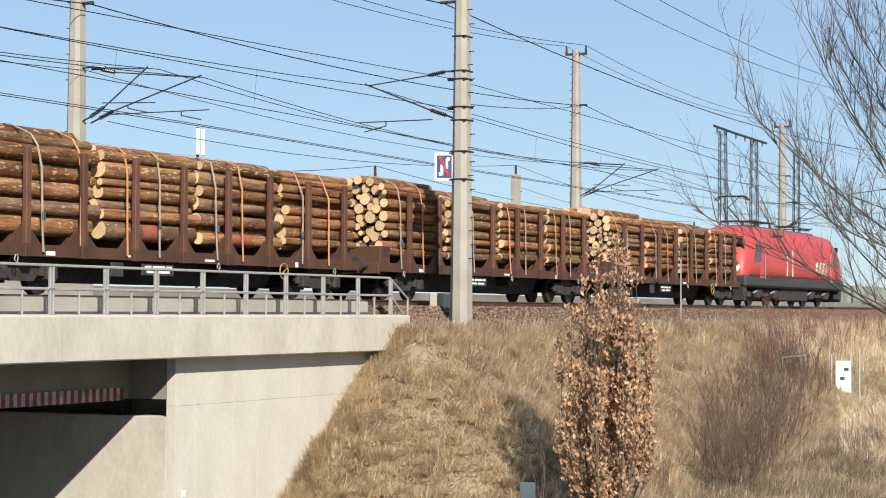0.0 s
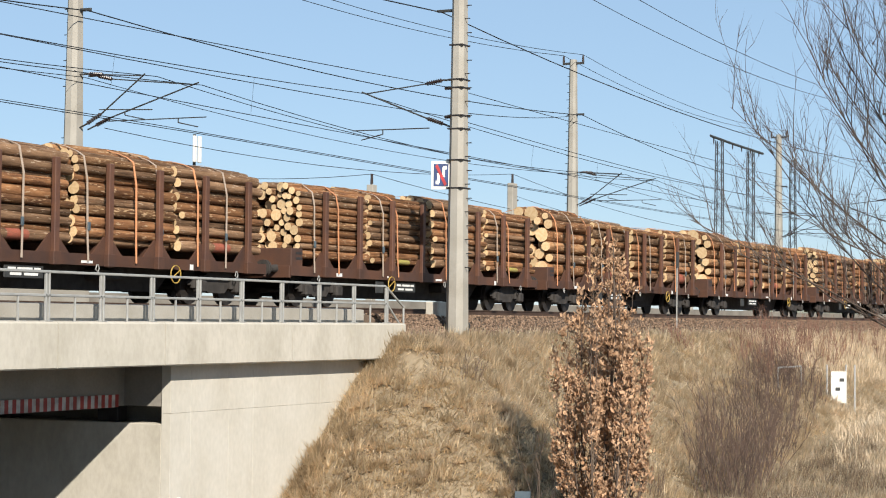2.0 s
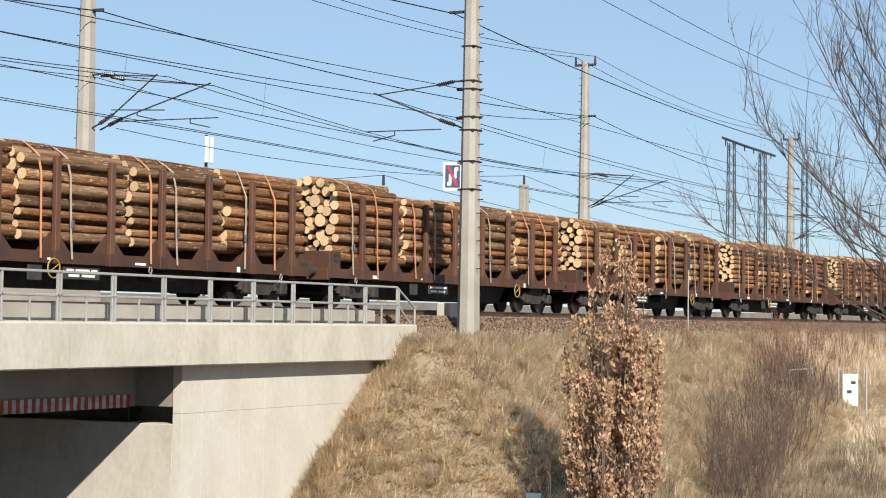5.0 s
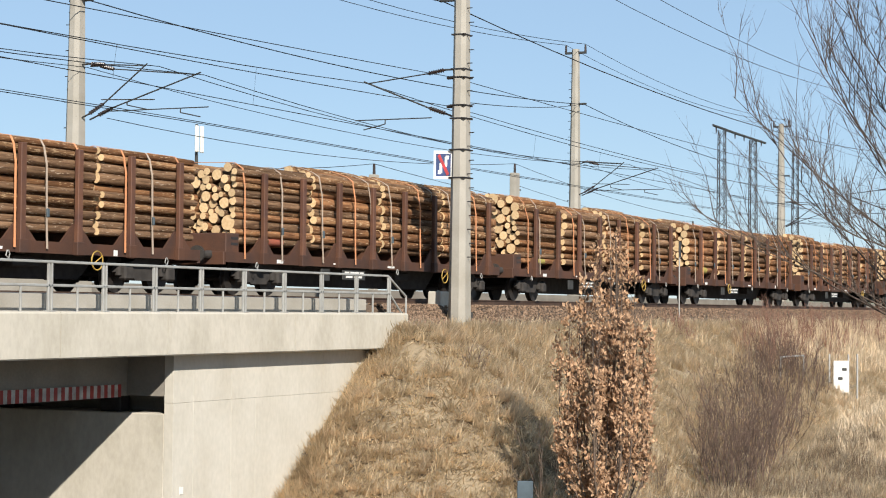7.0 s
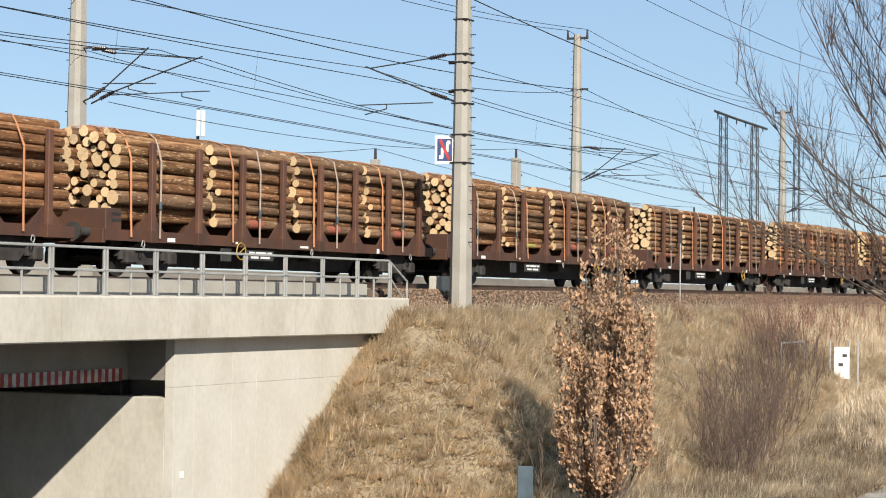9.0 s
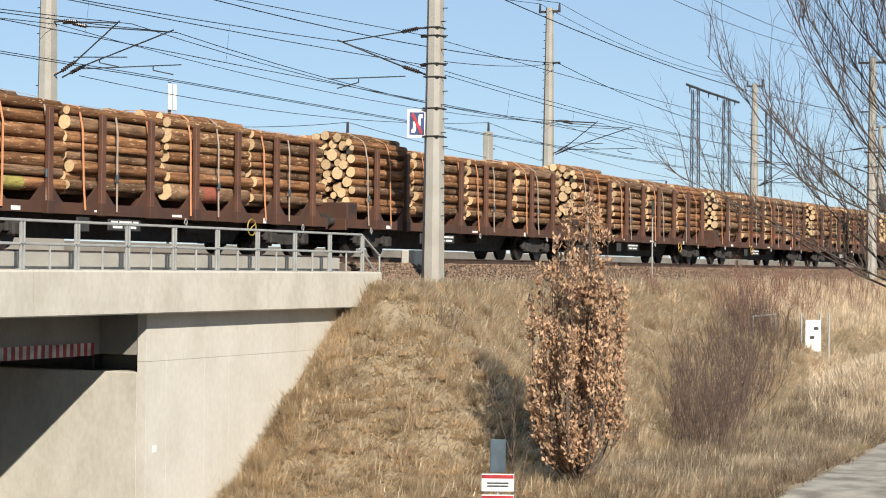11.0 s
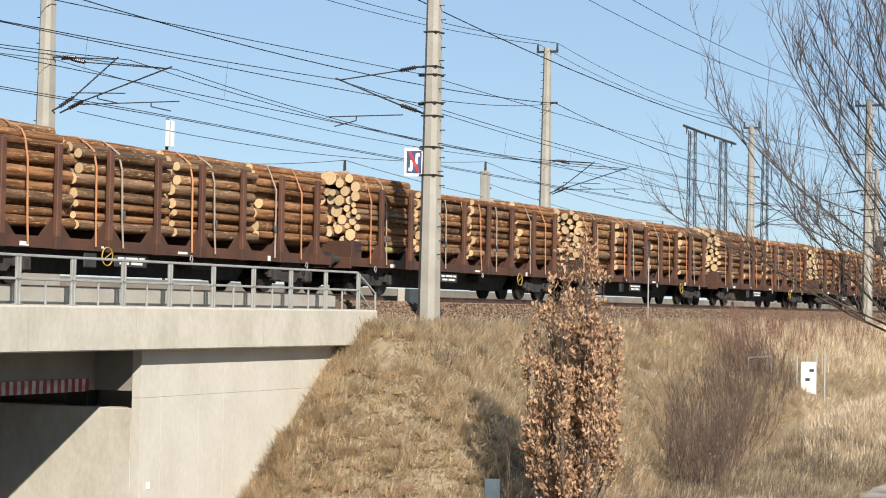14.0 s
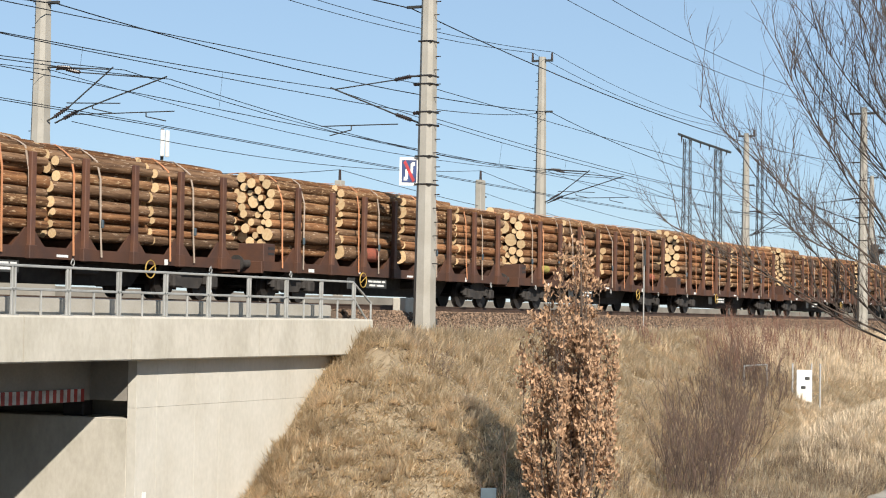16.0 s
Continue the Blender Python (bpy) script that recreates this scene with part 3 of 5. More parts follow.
def lattice_tower(x, y, z0, z1, w, label):
    t = empty("lattice_tower", label, "lattice tower", "lattice towers", at=(x, y, z0))
    h = z1 - z0
    for sx in (-1, 1):
        for sy in (-1, 1):
            part("leg", rod((sx * w / 2, sy * w / 2, 0), (sx * w * 0.32, sy * w * 0.32, h), 0.055, sides=4), GREY_PAINT, t)
    n = int(h / 0.9)
    for k in range(n):
        za, zb = h * k / n, h * (k + 1) / n
        wa = w / 2 - (w * 0.18) * za / h
        wb = w / 2 - (w * 0.18) * zb / h
        s = 1 if k % 2 else -1
        bm = bmesh.new()
        for p, q in (((-s * wa, -wa, za), (s * wb, -wb, zb)), ((-s * wa, wa, za), (s * wb, wb, zb)), ((-wa, -s * wa, za), (-wb, s * wb, zb)), ((wa, -s * wa, za), (wb, s * wb, zb))):
            add_rod(bm, p, q, 0.03, sides=4)
        part("brace", bm, GREY_PAINT, t)
    for k in range(4):
        z = h * (0.5 + k * 0.12)
        part("insulator", rod((w * 0.4, 0, z), (w * 0.4 + 1.0, 0, z), 0.07, sides=5), INSULATOR, t)
    return t


def make_far_things():
    for x, z, w in ((190.4, 18.2, 0.95), (201.4, 18.1, 0.95), (218.2, 18.4, 0.85)):
        lattice_tower(x, 60, -2.6, z, w, "grey steel lattice tower with insulators, far beyond the line")
    g = empty("gantry_beam", "grey steel gantry beam with insulators on two lattice towers", "gantry")
    bm = bmesh.new()
    add_path(bm, [(187.5, 60, 18.45), (194.0, 60, 18.3), (206.0, 60, 18.15)], 0.14)
    part("beam", bm, GREY_PAINT, g)
    for k in range(6):
        part("insulator", rod((188.5 + k * 3.2, 60, 18.3), (188.5 + k * 3.2, 60, 17.7), 0.09, 0.05), INSULATOR, g)
    # antenna pole with two white panels, and small posts behind the line
    a = empty("antenna_pole", "slim pole with white antenna panels behind the line", "antenna", at=(92.65, 60, -2.6))
    part("pole", rod((0, 0, 0), (0, 0, 12.6), 0.09), GREY_PAINT, a)
    for dx in (-0.24, 0.26):
        part("panel", box((dx - 0.13, -0.25, 11.0), (dx + 0.13, -0.1, 12.5), 0.03), WHITE, a)
    for x, z1, w in ((114.7, 9.1, 0.75), (95.2, 7.7, 0.5), (151.0, 7.0, 0.4)):
        m = empty("feeder_post", "short grey concrete feeder post behind the line", "post", "posts behind the line", at=(x, 50, -2.6))
        part("shaft", box((-w / 2, -0.2, 0), (w / 2, 0.2, z1 + 2.0), 0.03), MAST, m)
        part("insulator", rod((0, 0, z1 + 2.0), (0, 0, z1 + 2.6), 0.09, 0.07), INSULATOR, m)
        part("crossarm", box((-0.2, -0.05, z1 + 0.9), (0.9, 0.05, z1 + 1.0)), GREY_PAINT, m)


make_far_things()


def make_signs():
    # square sign on the near mast: white board, blue field, white figure, red bar across
    s = empty("mast_sign", "square white and blue railway sign with a red diagonal bar", "sign", at=(52.96, 25.45, 4.04))
    turn = pose(0, 0, 0, 0, 0, -64) @ Matrix.Diagonal((0.68, 1, 1, 1))
    def plate(name, lo, hi, mat, lab="", extra=None):
        return part(name, box(lo, hi, 0.0, turn @ extra if extra else turn), mat, s, lab)
    plate("board", (-0.43, -0.02, -0.43), (0.43, 0.02, 0.43), WHITE)
    plate("field", (-0.33, -0.03, -0.34), (0.33, -0.022, 0.34), SIGN_BLUE)
    plate("figure", (-0.17, -0.036, -0.24), (-0.05, -0.031, 0.06), WHITE)
    plate("figure_hook", (-0.24, -0.036, -0.28), (-0.09, -0.0315, -0.17), WHITE)
    plate("figure", (0.06, -0.036, -0.06), (0.17, -0.031, 0.24), WHITE)
    plate("figure_hook", (0.10, -0.036, 0.17), (0.25, -0.0315, 0.28), WHITE)
    plate("bar", (-0.06, -0.042, -0.37), (0.06, -0.037, 0.37), SIGN_RED, "", pose(0, 0, 0, 0, -35, 0))
    plate("bracket", (0.20, 0.02, -0.05), (0.75, 0.06, 0.05), GREY_PAINT)
    # white board at the slope with a frame of rails behind
    b = empty("white_board", "white notice board with dark marks standing on the slope", "sign", at=(80.2, 20.0, ground_z(80.2, 20.0)))
    t2 = pose(0, 0, 0, 0, 0, -62)
    part("board", box((-0.40, -0.03, 0.10), (0.24, 0.03, 1.42), 0.01, t2), WHITE, b)
    for x, z in ((-0.05, 1.0), (-0.22, 0.62)):
        part("mark", box((x, -0.04, z), (x + 0.2, -0.032, z + 0.14), 0, t2), GREY_PAINT, b)
    for dx in (-0.55, 0.25, 0.62):
        part("post", box((dx - 0.035, 0.04, -0.3), (dx + 0.035, 0.10, 1.7), 0.01, t2), STEEL, b)
    f = empty("pipe_frame", "galvanized pipe frame on the grass slope", "railing", at=(76.0, 21.0, ground_z(76.0, 21.0)))
    part("post", rod((-1.7, 0, -0.2), (-1.7, 0, 1.15), 0.035), STEEL, f)
    part("post", rod((1.7, 0, -0.2), (1.7, 0, 1.15), 0.035), STEEL, f)
    part("rail", rod((-1.7, 0, 1.12), (1.7, 0, 1.12), 0.035), STEEL, f)
    # kilometre post on the ballast shoulder
    k = empty("marker_post", "slim grey steel marker post with a round plate on the shoulder", "post", at=(75.0, 25.4, -0.7))
    part("pole", rod((0, 0, 0), (0, 0, 3.1), 0.03), STEEL, k)
    part("plate", box((-0.14, -0.03, 2.55), (0.14, -0.01, 3.2), 0.02), GREY_PAINT, k)
    # road sign at the foot of the slope
    gz = ground_z(36.2, 15.5)
    r = empty("road_sign", "grey backed traffic sign above small red and white plates", "sign", at=(36.2, 15.5, gz))
    t3 = pose(0, 0, 0, 0, 0, -66)
    part("post", rod((0, 0, -0.3), (0, 0, 2.0), 0.03), STEEL, r)
    top = -3.78 - gz
    part("sign_back", box((-0.16, -0.05, top - 0.68), (0.16, -0.03, top), 0.01, t3), BLUE_GREY, r)
    for z in (top - 0.70, top - 1.12):
        part("plate", box((-0.33, -0.06, z - 0.36), (0.33, -0.04, z), 0.01, t3), WHITE, r, "white plate with a red head")
        part("head", box((-0.32, -0.068, z - 0.09), (0.32, -0.062, z - 0.02), 0, t3), SIGN_RED, r)
        for q in (0.17, 0.23):
            part("mark", box((-0.22, -0.068, z - q - 0.03), (0.22, -0.062, z - q), 0, t3), GREY_PAINT, r)
    p = part("stake_post", rod((0, 0, -0.3), (0, 0, 0.75), 0.04), TWIG)
    p.location = (35.45, 20.0, ground_z(35.45, 20.0))
    tagged(p, "short dark wooden post in the grass at the slope's foot", "post")
    # signal lamp on the mast down the line
    sig = empty("signal", "dark signal head on the mast down the line", "signal", at=(113.9, 24.4, 3.2))
    part("housing", box((-0.3, -0.2, 0), (0.3, 0.2, 1.1), 0.05), GREY_PAINT, sig)
    part("hood", rod((0, -0.2, 0.7), (0, -0.5, 0.68), 0.14), DARK_STEEL, sig)


make_signs()

# ---- train ----
SPEED, PITCH, FIRST_X = 25.65, 18.88, 52.69   # metres a second; wagon to wagon; rear log face of the second wagon at the start
# how far single wagons run ahead of the even spacing (couplings drawn tight or slack): wagon, metres
SLACK = [(-1, -0.05), (0, -0.22), (2, -0.3), (3, 0.0), (5, -0.1), (6, 0.0), (9, 0.32), (11, 0.45), (12, 0.22), (13, 0.35), (16, 0.58), (17, 0.0), (19, -0.38), (20, -0.40), (22, -0.1), (26, 0.0)]
TRACK_Y = 28.4
LOG_L = 4.05
STACK_X = (0.0, 4.3, 8.6, 12.8)
STAKE_X = [1.25 + 2.1 * k for k in range(8)]
FLOOR = 1.34
TRAIN = []      # (thing, x at the start, z)


def log_meshes():
    """Rough tapered trunks of radius 1 and true length, with sawn ends."""
    out = []
    r = random.Random(11)
    for k in range(28):
        mats = (BARK if k % 3 == 0 else BARK_GREY if k % 3 == 1 else (BARK_PEELED if k % 2 else BARK), CUT, MARK_RED if k % 2 else MARK_YELLOW)
        sides, rings = 11, 6
        L = LOG_L * r.uniform(0.95, 1.03)
        verts, faces, idx = [], [], []
        ax, bx = r.uniform(-0.12, 0.12), r.uniform(-0.12, 0.12)
        taper = r.uniform(-0.09, 0.09)
        bumps = [[r.uniform(0.94, 1.06) for _ in range(sides)] for _ in range(rings)]
        for i in range(rings):
            t = i / (rings - 1)
            bow = math.sin(math.pi * t)
            for j in range(sides):
                g = j * math.tau / sides
                rr = (1 + taper * (t - 0.5) * 2) * bumps[i][j] * (0.97 if i in (0, rings - 1) else 1)
                verts.append((t * L, rr * math.cos(g) + ax * bow, rr * math.sin(g) + bx * bow))
        for i in range(rings - 1):
            for j in range(sides):
                faces.append((i * sides + j, i * sides + (j + 1) % sides, (i + 1) * sides + (j + 1) % sides, (i + 1) * sides + j))
                idx.append(2 if k >= 24 and i == 2 else 0)
        faces.append(tuple(range(sides - 1, -1, -1)))
        faces.append(tuple((rings - 1) * sides + j for j in range(sides)))
        idx += [1, 1]
        me = mesh_of("log", verts, [f[::-1] for f in faces], mats, False, idx)
        me.shade_smooth()
        for p in me.polygons[-2:]:
            p.use_smooth = False
        out.append(me)
    return out


LOGS = log_meshes()


def pile(r, big, height, dome):
    """Round logs laid one by one on the lowest free place between the stakes: (y, z, radius) over the wagon floor."""
    half, put, miss = 1.30, [], 0
    while miss < 14 and len(put) < 120:
        rad = min(0.27, max(0.085, r.gauss(big, big * 0.24)))
        best = None
        edge = r.random() < 0.3
        for k in range(26):
            y = r.uniform(-half + rad, half - rad)
            if edge and k == 0:
                y = -half + rad
            if edge and k == 1:
                y = half - rad
            z = rad
            for py, pz, pr in put:
                d = abs(py - y)
                if d < pr + rad:
                    z = max(z, pz + math.sqrt((pr + rad) ** 2 - d * d))
            if best is None or z < best[1]:
                best = (y, z)
        y, z = best
        if z + rad <= height + dome * (1 - (y / half) ** 2):
            put.append((y, z, rad))
        else:
            miss += 1
    return put


def seen_logs(put, whole):
    """The logs on the outside of the stack, and those inside it."""
    keep, rest = [], []
    for y, z, rad in put:
        top = not any(pz > z + 0.05 and abs(py - y) < rad * 0.9 for py, pz, pr in put)
        side = y < -0.72 or y > 1.05
        if (whole and y < 0.4) or top or side:
            keep.append((y, z, rad))
        else:
            rest.append((y, z, rad))
    return keep, rest


def strap(bm, x, put, lean):
    """A woven belt from sole bar to sole bar, over the logs."""
    w = 0.032
    over = [(-1.36, FLOOR + 1.5)] + [(y + rad * math.cos(g), FLOOR + z + rad * math.sin(g)) for y, z, rad in put for g in (2.4, 1.9, 1.57, 1.2, 0.7)] + [(1.36, FLOOR + 1.5)]
    hull = []
    for q in sorted(over):
        while len(hull) > 1 and (hull[-1][0] - hull[-2][0]) * (q[1] - hull[-2][1]) - (hull[-1][1] - hull[-2][1]) * (q[0] - hull[-2][0]) >= 0:
            hull.pop()
        hull.append(q)
    pts = [(-1.40, 0.95), (-1.38, 1.5)] + [(y, z + 0.012) for y, z in hull] + [(1.38, 1.5), (1.40, 0.95)]
    prev = None
    for k, (y, z) in enumerate(pts):
        dx = lean * math.sin(k / (len(pts) - 1) * math.pi)
        ring = [bm.verts.new((x + dx + a, y + b * (0.012 if abs(y) > 1.2 else 0), z + (0.012 if abs(y) <= 1.3 else 0) * c)) for a, b, c in
                ((-w, -1, 1), (w, -1, 1), (w, 0, 0), (-w, 0, 0))]
        if prev:
            for i in range(4):
                bm.faces.new((prev[i], prev[(i + 1) % 4], ring[(i + 1) % 4], ring[i]))
        else:
            bm.faces.new(ring)
        prev = ring
    bm.faces.new(prev[::-1])
    bmesh.ops.recalc_face_normals(bm, faces=bm.faces)


def log_stack(seed, whole, size=0):
    r = random.Random(seed)
    big = size or r.choice((0.12, 0.13, 0.14, 0.15, 0.165, 0.18))
    height, dome = r.uniform(2.0, 2.12), r.uniform(0.30, 0.55)
    thing = empty("log_stack", "stack of sawn softwood logs strapped between the wagon stakes", "log stack", "log stacks on the train")
    put = pile(r, big, height, dome)
    outer, inner = seen_logs(put, whole)
    verts, faces, idx = [], [], []
    for y, z, rad in inner:
        s, a = len(verts), r.uniform(0.03, 0.12)
        for x in (a, LOG_L - a):
            verts += [(x, y + rad * math.cos(g * math.tau / 9), FLOOR + z + rad * math.sin(g * math.tau / 9)) for g in range(9)]
        faces += [(s + g, s + 9 + g, s + 9 + (g + 1) % 9, s + (g + 1) % 9) for g in range(9)] + [tuple(s + g for g in range(9)), tuple(s + 17 - g for g in range(9))]
        idx += [0] * 9 + [1, 1]
    if inner:
        tagged(to_object("load_core", mesh_of("load_core", verts, faces, (BARK_GREY, CUT), False, idx), None, thing), kind="stuff")
    for y, z, rad in outer:
        ob = new("log", r.choice(LOGS[24:]) if z < rad + 0.05 and y < -0.9 and r.random() < 0.35 else r.choice(LOGS[:24]))
        ob.parent = thing
        off = r.gauss(0, 0.06) if y < -0.5 else r.gauss(0.0, 0.1)
        flip = r.random() < 0.5
        ob.location = (off + (LOG_L if flip else 0), y, FLOOR + z)
        ob.rotation_euler = (r.uniform(0, 6.28), r.uniform(-0.006, 0.006), (math.pi if flip else 0) + r.uniform(-0.008, 0.008))
        ob.scale = (1, rad * 0.985, rad * 0.985)
    for k in range(r.choice((2, 2, 3))):
        bm = bmesh.new()
        strap(bm, (0.55, 1.9, 3.2)[k] + r.uniform(-0.35, 0.35) if k < 2 else 3.25, put, r.uniform(-0.2, 0.2))
        orange = (k + seed) % 2 == 0
        belt = part("strap", bm, STRAP_ORANGE if orange else STRAP_WHITE, thing, "orange lashing strap" if orange else "pale grey lashing strap")
        if not orange:
            x = belt.data.vertices[0].co.x + 0.04
            part("ratchet", box((x - 0.045, -1.43, 1.66), (x + 0.045, -1.38, 1.86), 0.012), BLUE_GREY, belt)
    return thing


def wheelset(parent, x, z=0.46, r=0.46):
    for s in (-0.75, 0.75):
        bm = bmesh.new()
        o = 1 if s > 0 else -1
        add_rod(bm, (x, s - 0.055, z), (x, s + 0.055, z), r, sides=28)
        add_rod(bm, (x, s - o * 0.09, z), (x, s - o * 0.055, z), r + 0.03, sides=28)
        add_rod(bm, (x, s + o * 0.055, z), (x, s + o * 0.075, z), r * 0.42, sides=16)
        part("wheel", bm, WHEEL, parent)
    part("axle", rod((x, -0.95, z), (x, 0.95, z), 0.08), WHEEL, parent)


def bogie(parent, x):
    bm = bmesh.new()
    for s in (-1.0, 1.0):
        prof = [(-1.25, 0.50), (-1.15, 0.68), (-0.55, 0.76), (-0.35, 0.86), (0.35, 0.86), (0.55, 0.76), (1.15, 0.68), (1.25, 0.50), (1.0, 0.44),
                (0.62, 0.50), (0.40, 0.30), (-0.40, 0.30), (-0.62, 0.50), (-1.0, 0.44)]
        sub = prism(prof, s - 0.06, s + 0.06, "y")
        tmp = bpy.data.meshes.new("tmp")
        sub.to_mesh(tmp)
        sub.free()
        bm.from_mesh(tmp)
        bpy.data.meshes.remove(tmp)
    add_box(bm, (-0.22, -1.0, 0.45), (0.22, 1.0, 0.86), 0.03)
    b = part("bogie", bm, BOGIE, parent)
    b.location = (x, 0, 0)
    for dx in (-0.9, 0.9):
        wheelset(b, dx)
        for s in (-1.12, 1.12):
            bm = box((dx - 0.19, s - 0.13, 0.30), (dx + 0.19, s + 0.13, 0.64), 0.05)
            for o in (-0.22, 0.22):
                add_rod(bm, (dx + o, s * 0.95, 0.42), (dx + o, s * 0.95, 0.72), 0.085, sides=10)
            part("axle_box", bm, BOGIE, b)
    for s in (-1, 1):
        part("brake_block", box((-0.38, s * 0.75 - 0.06, 0.25), (-0.28, s * 0.75 + 0.06, 0.6), 0.02), BOGIE, b)


def buffers(parent, x, way, mat):
    for s in (-0.875, 0.875):
        bm = bmesh.new()
        add_rod(bm, (x, s, 1.04), (x + way * 0.45, s, 1.04), 0.12, 0.09, 14)
        add_rod(bm, (x + way * 0.45, s, 1.04), (x + way * 0.60, s, 1.04), 0.07, sides=12)
        add_rod(bm, (x + way * 0.60, s, 1.04), (x + way * 0.65, s, 1.04), 0.23, sides=18)
        part("buffer", bm, mat, parent)
    bm = bmesh.new()
    add_rod(bm, (x, 0, 0.98), (x + way * 0.5, 0, 0.94), 0.05)
    add_box(bm, (x + min(0, way * 0.3), -0.09, 0.8), (x + max(0, way * 0.3), 0.09, 1.05), 0.02)
    part("coupling", bm, BOGIE, parent)


def wagon(brake_x):
    w = empty("timber_wagon", "brown four axle flat wagon with steel stakes loaded with logs", "freight wagon", "timber wagons of the train")
    x0, x1 = -0.62, 16.96
    for s in (-1, 1):
        # channel shaped sole bar
        prof = [(s * 1.36, 1.12), (s * 1.36, 0.85), (s * 1.24, 0.85), (s * 1.24, 0.88), (s * 1.31, 0.89), (s * 1.31, 1.07), (s * 1.24, 1.08), (s * 1.24, 1.12)]
        part("sole_bar", prism(prof, x0, x1), WAGON, w)
    part("floor", box((x0, -1.24, 1.06), (x1, 1.24, 1.10)), WAGON, w)
    # Added blocker: stops bright sky showing between floor and logs
    part("floor_beam", box((0.3, -0.1, 1.10), (x1, 0.1, FLOOR - 0.01)), WAGON, w)
    # Sills take the dark bogie colour to put underframe shade into them
    for s in (-0.35, 0.35):
        belly = [(x0, 1.06), (x0, 0.87), (x0 + 3.5, 0.87), (x0 + 4.2, 0.30), (x1 - 3.9, 0.30), (x1 - 3.2, 0.87), (x1, 0.87), (x1, 1.06)]
        part("centre_sill", prism(belly, s - 0.09, s + 0.09, "y"), BOGIE, w)
    for x in (x0 - 0.06, x1 - 0.06):
        part("headstock", box((x, -1.34, 0.78), (x + 0.12, 1.34, 1.12), 0.015), WAGON, w)
    # bolsters that carry the logs and the stakes on their ends
    for x in STAKE_X:
        part("bolster", box((x - 0.11, -1.30, 1.10), (x + 0.11, 1.30, FLOOR), 0.01), WAGON, w)
        for s in (-1, 1):
            bm = bmesh.new()
            y0, y1 = (-1.46, -1.34) if s < 0 else (1.34, 1.46)
            add_box(bm, (x - 0.095, y0, 0.82), (x + 0.095, y1, 3.28), 0.015)
            part("stake", bm, STAKE, w)
            # gusset at the foot of the stake
            sub = prism([(x - 0.62, 1.11), (x - 0.56, 1.15), (x - 0.12, 1.55), (x + 0.12, 1.55), (x + 0.56, 1.15), (x + 0.62, 1.11)], s * 1.30, s * 1.35, "y")
            add_box(sub, (x - 0.14, y0 - (0.02 if s < 0 else 0), 0.83), (x + 0.14, y1 + (0.02 if s > 0 else 0), 1.14), 0.012)
            part("gusset", sub, WAGON, w)
    # end platform block below the rear face
    bm = box((-0.55, -1.32, 1.10), (0.10, 1.32, 1.62), 0.02)
    part("end_rack", bm, WAGON, w)
    # Dark patches on the rack's face imitate the shade inside its open slots
    for z in (1.30, 1.45):
        part("slot_shade_patch", box((-0.30, -1.325, z), (0.05, -1.318, z + 0.07)), DARK_STEEL, w)
    for s in (-1, 1):
        part("hand_brake", ring((brake_x, s * 1.47, 0.73), 0.22, 0.017), YELLOW, w, "yellow hand brake wheel")
        part("spoke", rod((brake_x - 0.2, s * 1.47, 0.62), (brake_x + 0.2, s * 1.47, 0.84), 0.014, sides=5), YELLOW, w)
        # plates and stencils on the sole bar
        for x, l, mat, z0, z1 in ((2.0, 0.34, WHITE, 0.88, 0.98), (8.6, 0.45, WHITE, 0.9, 0.96), (13.2, 0.16, WHITE, 0.86, 1.00), (5.2, 0.3, WHITE, 0.92, 0.97)) if s < 0 else ():
            part("stencil", box((x, min(s * 1.361, s * 1.366), z0), (x + l, max(s * 1.361, s * 1.366), z1)), mat, w)
        part("number_board", box((5.9, min(s * 1.25, s * 1.28), 0.50), (7.3, max(s * 1.25, s * 1.28), 0.79), 0.01), GREY_PAINT, w)
        for k, (xa, xb) in enumerate(((6.02, 6.3), (6.36, 6.9), (6.96, 7.2), (6.1, 6.5), (6.6, 7.1))):
            z = 0.68 if k < 3 else 0.56
            part("number_bar", box((xa, min(s * 1.281, s * 1.286), z), (xb, max(s * 1.281, s * 1.286), z + 0.06)), WHITE, w)
        part("label_box", box((4.6, min(s * 1.26, s * 1.30), 0.45), (5.1, max(s * 1.26, s * 1.30), 0.80), 0.01), GREY_PAINT, w)
        for x in (0.9, 9.2, 15.4) if s < 0 else ():
            bm = bmesh.new()
            add_path(bm, [(x, s * 1.38, 0.88), (x - 0.05, s * 1.38, 0.76), (x + 0.05, s * 1.38, 0.70), (x + 0.09, s * 1.38, 0.80), (x + 0.04, s * 1.38, 0.88)], 0.014)
            part("rope_hook", bm, STEEL, w)
    bm = bmesh.new()
    add_rod(bm, (7.6, 0.3, 0.62), (9.4, 0.3, 0.62), 0.22, sides=14)
    part("air_tank", bm, BOGIE, w)
    part("brake_gear", box((10.0, -0.9, 0.55), (11.0, 0.9, 0.8), 0.03), BOGIE, w)
    for x in (1.55, 14.95):
        bogie(w, x)
    buffers(w, x0, -1, BOGIE)
    buffers(w, x1, 1, BOGIE)
    return w


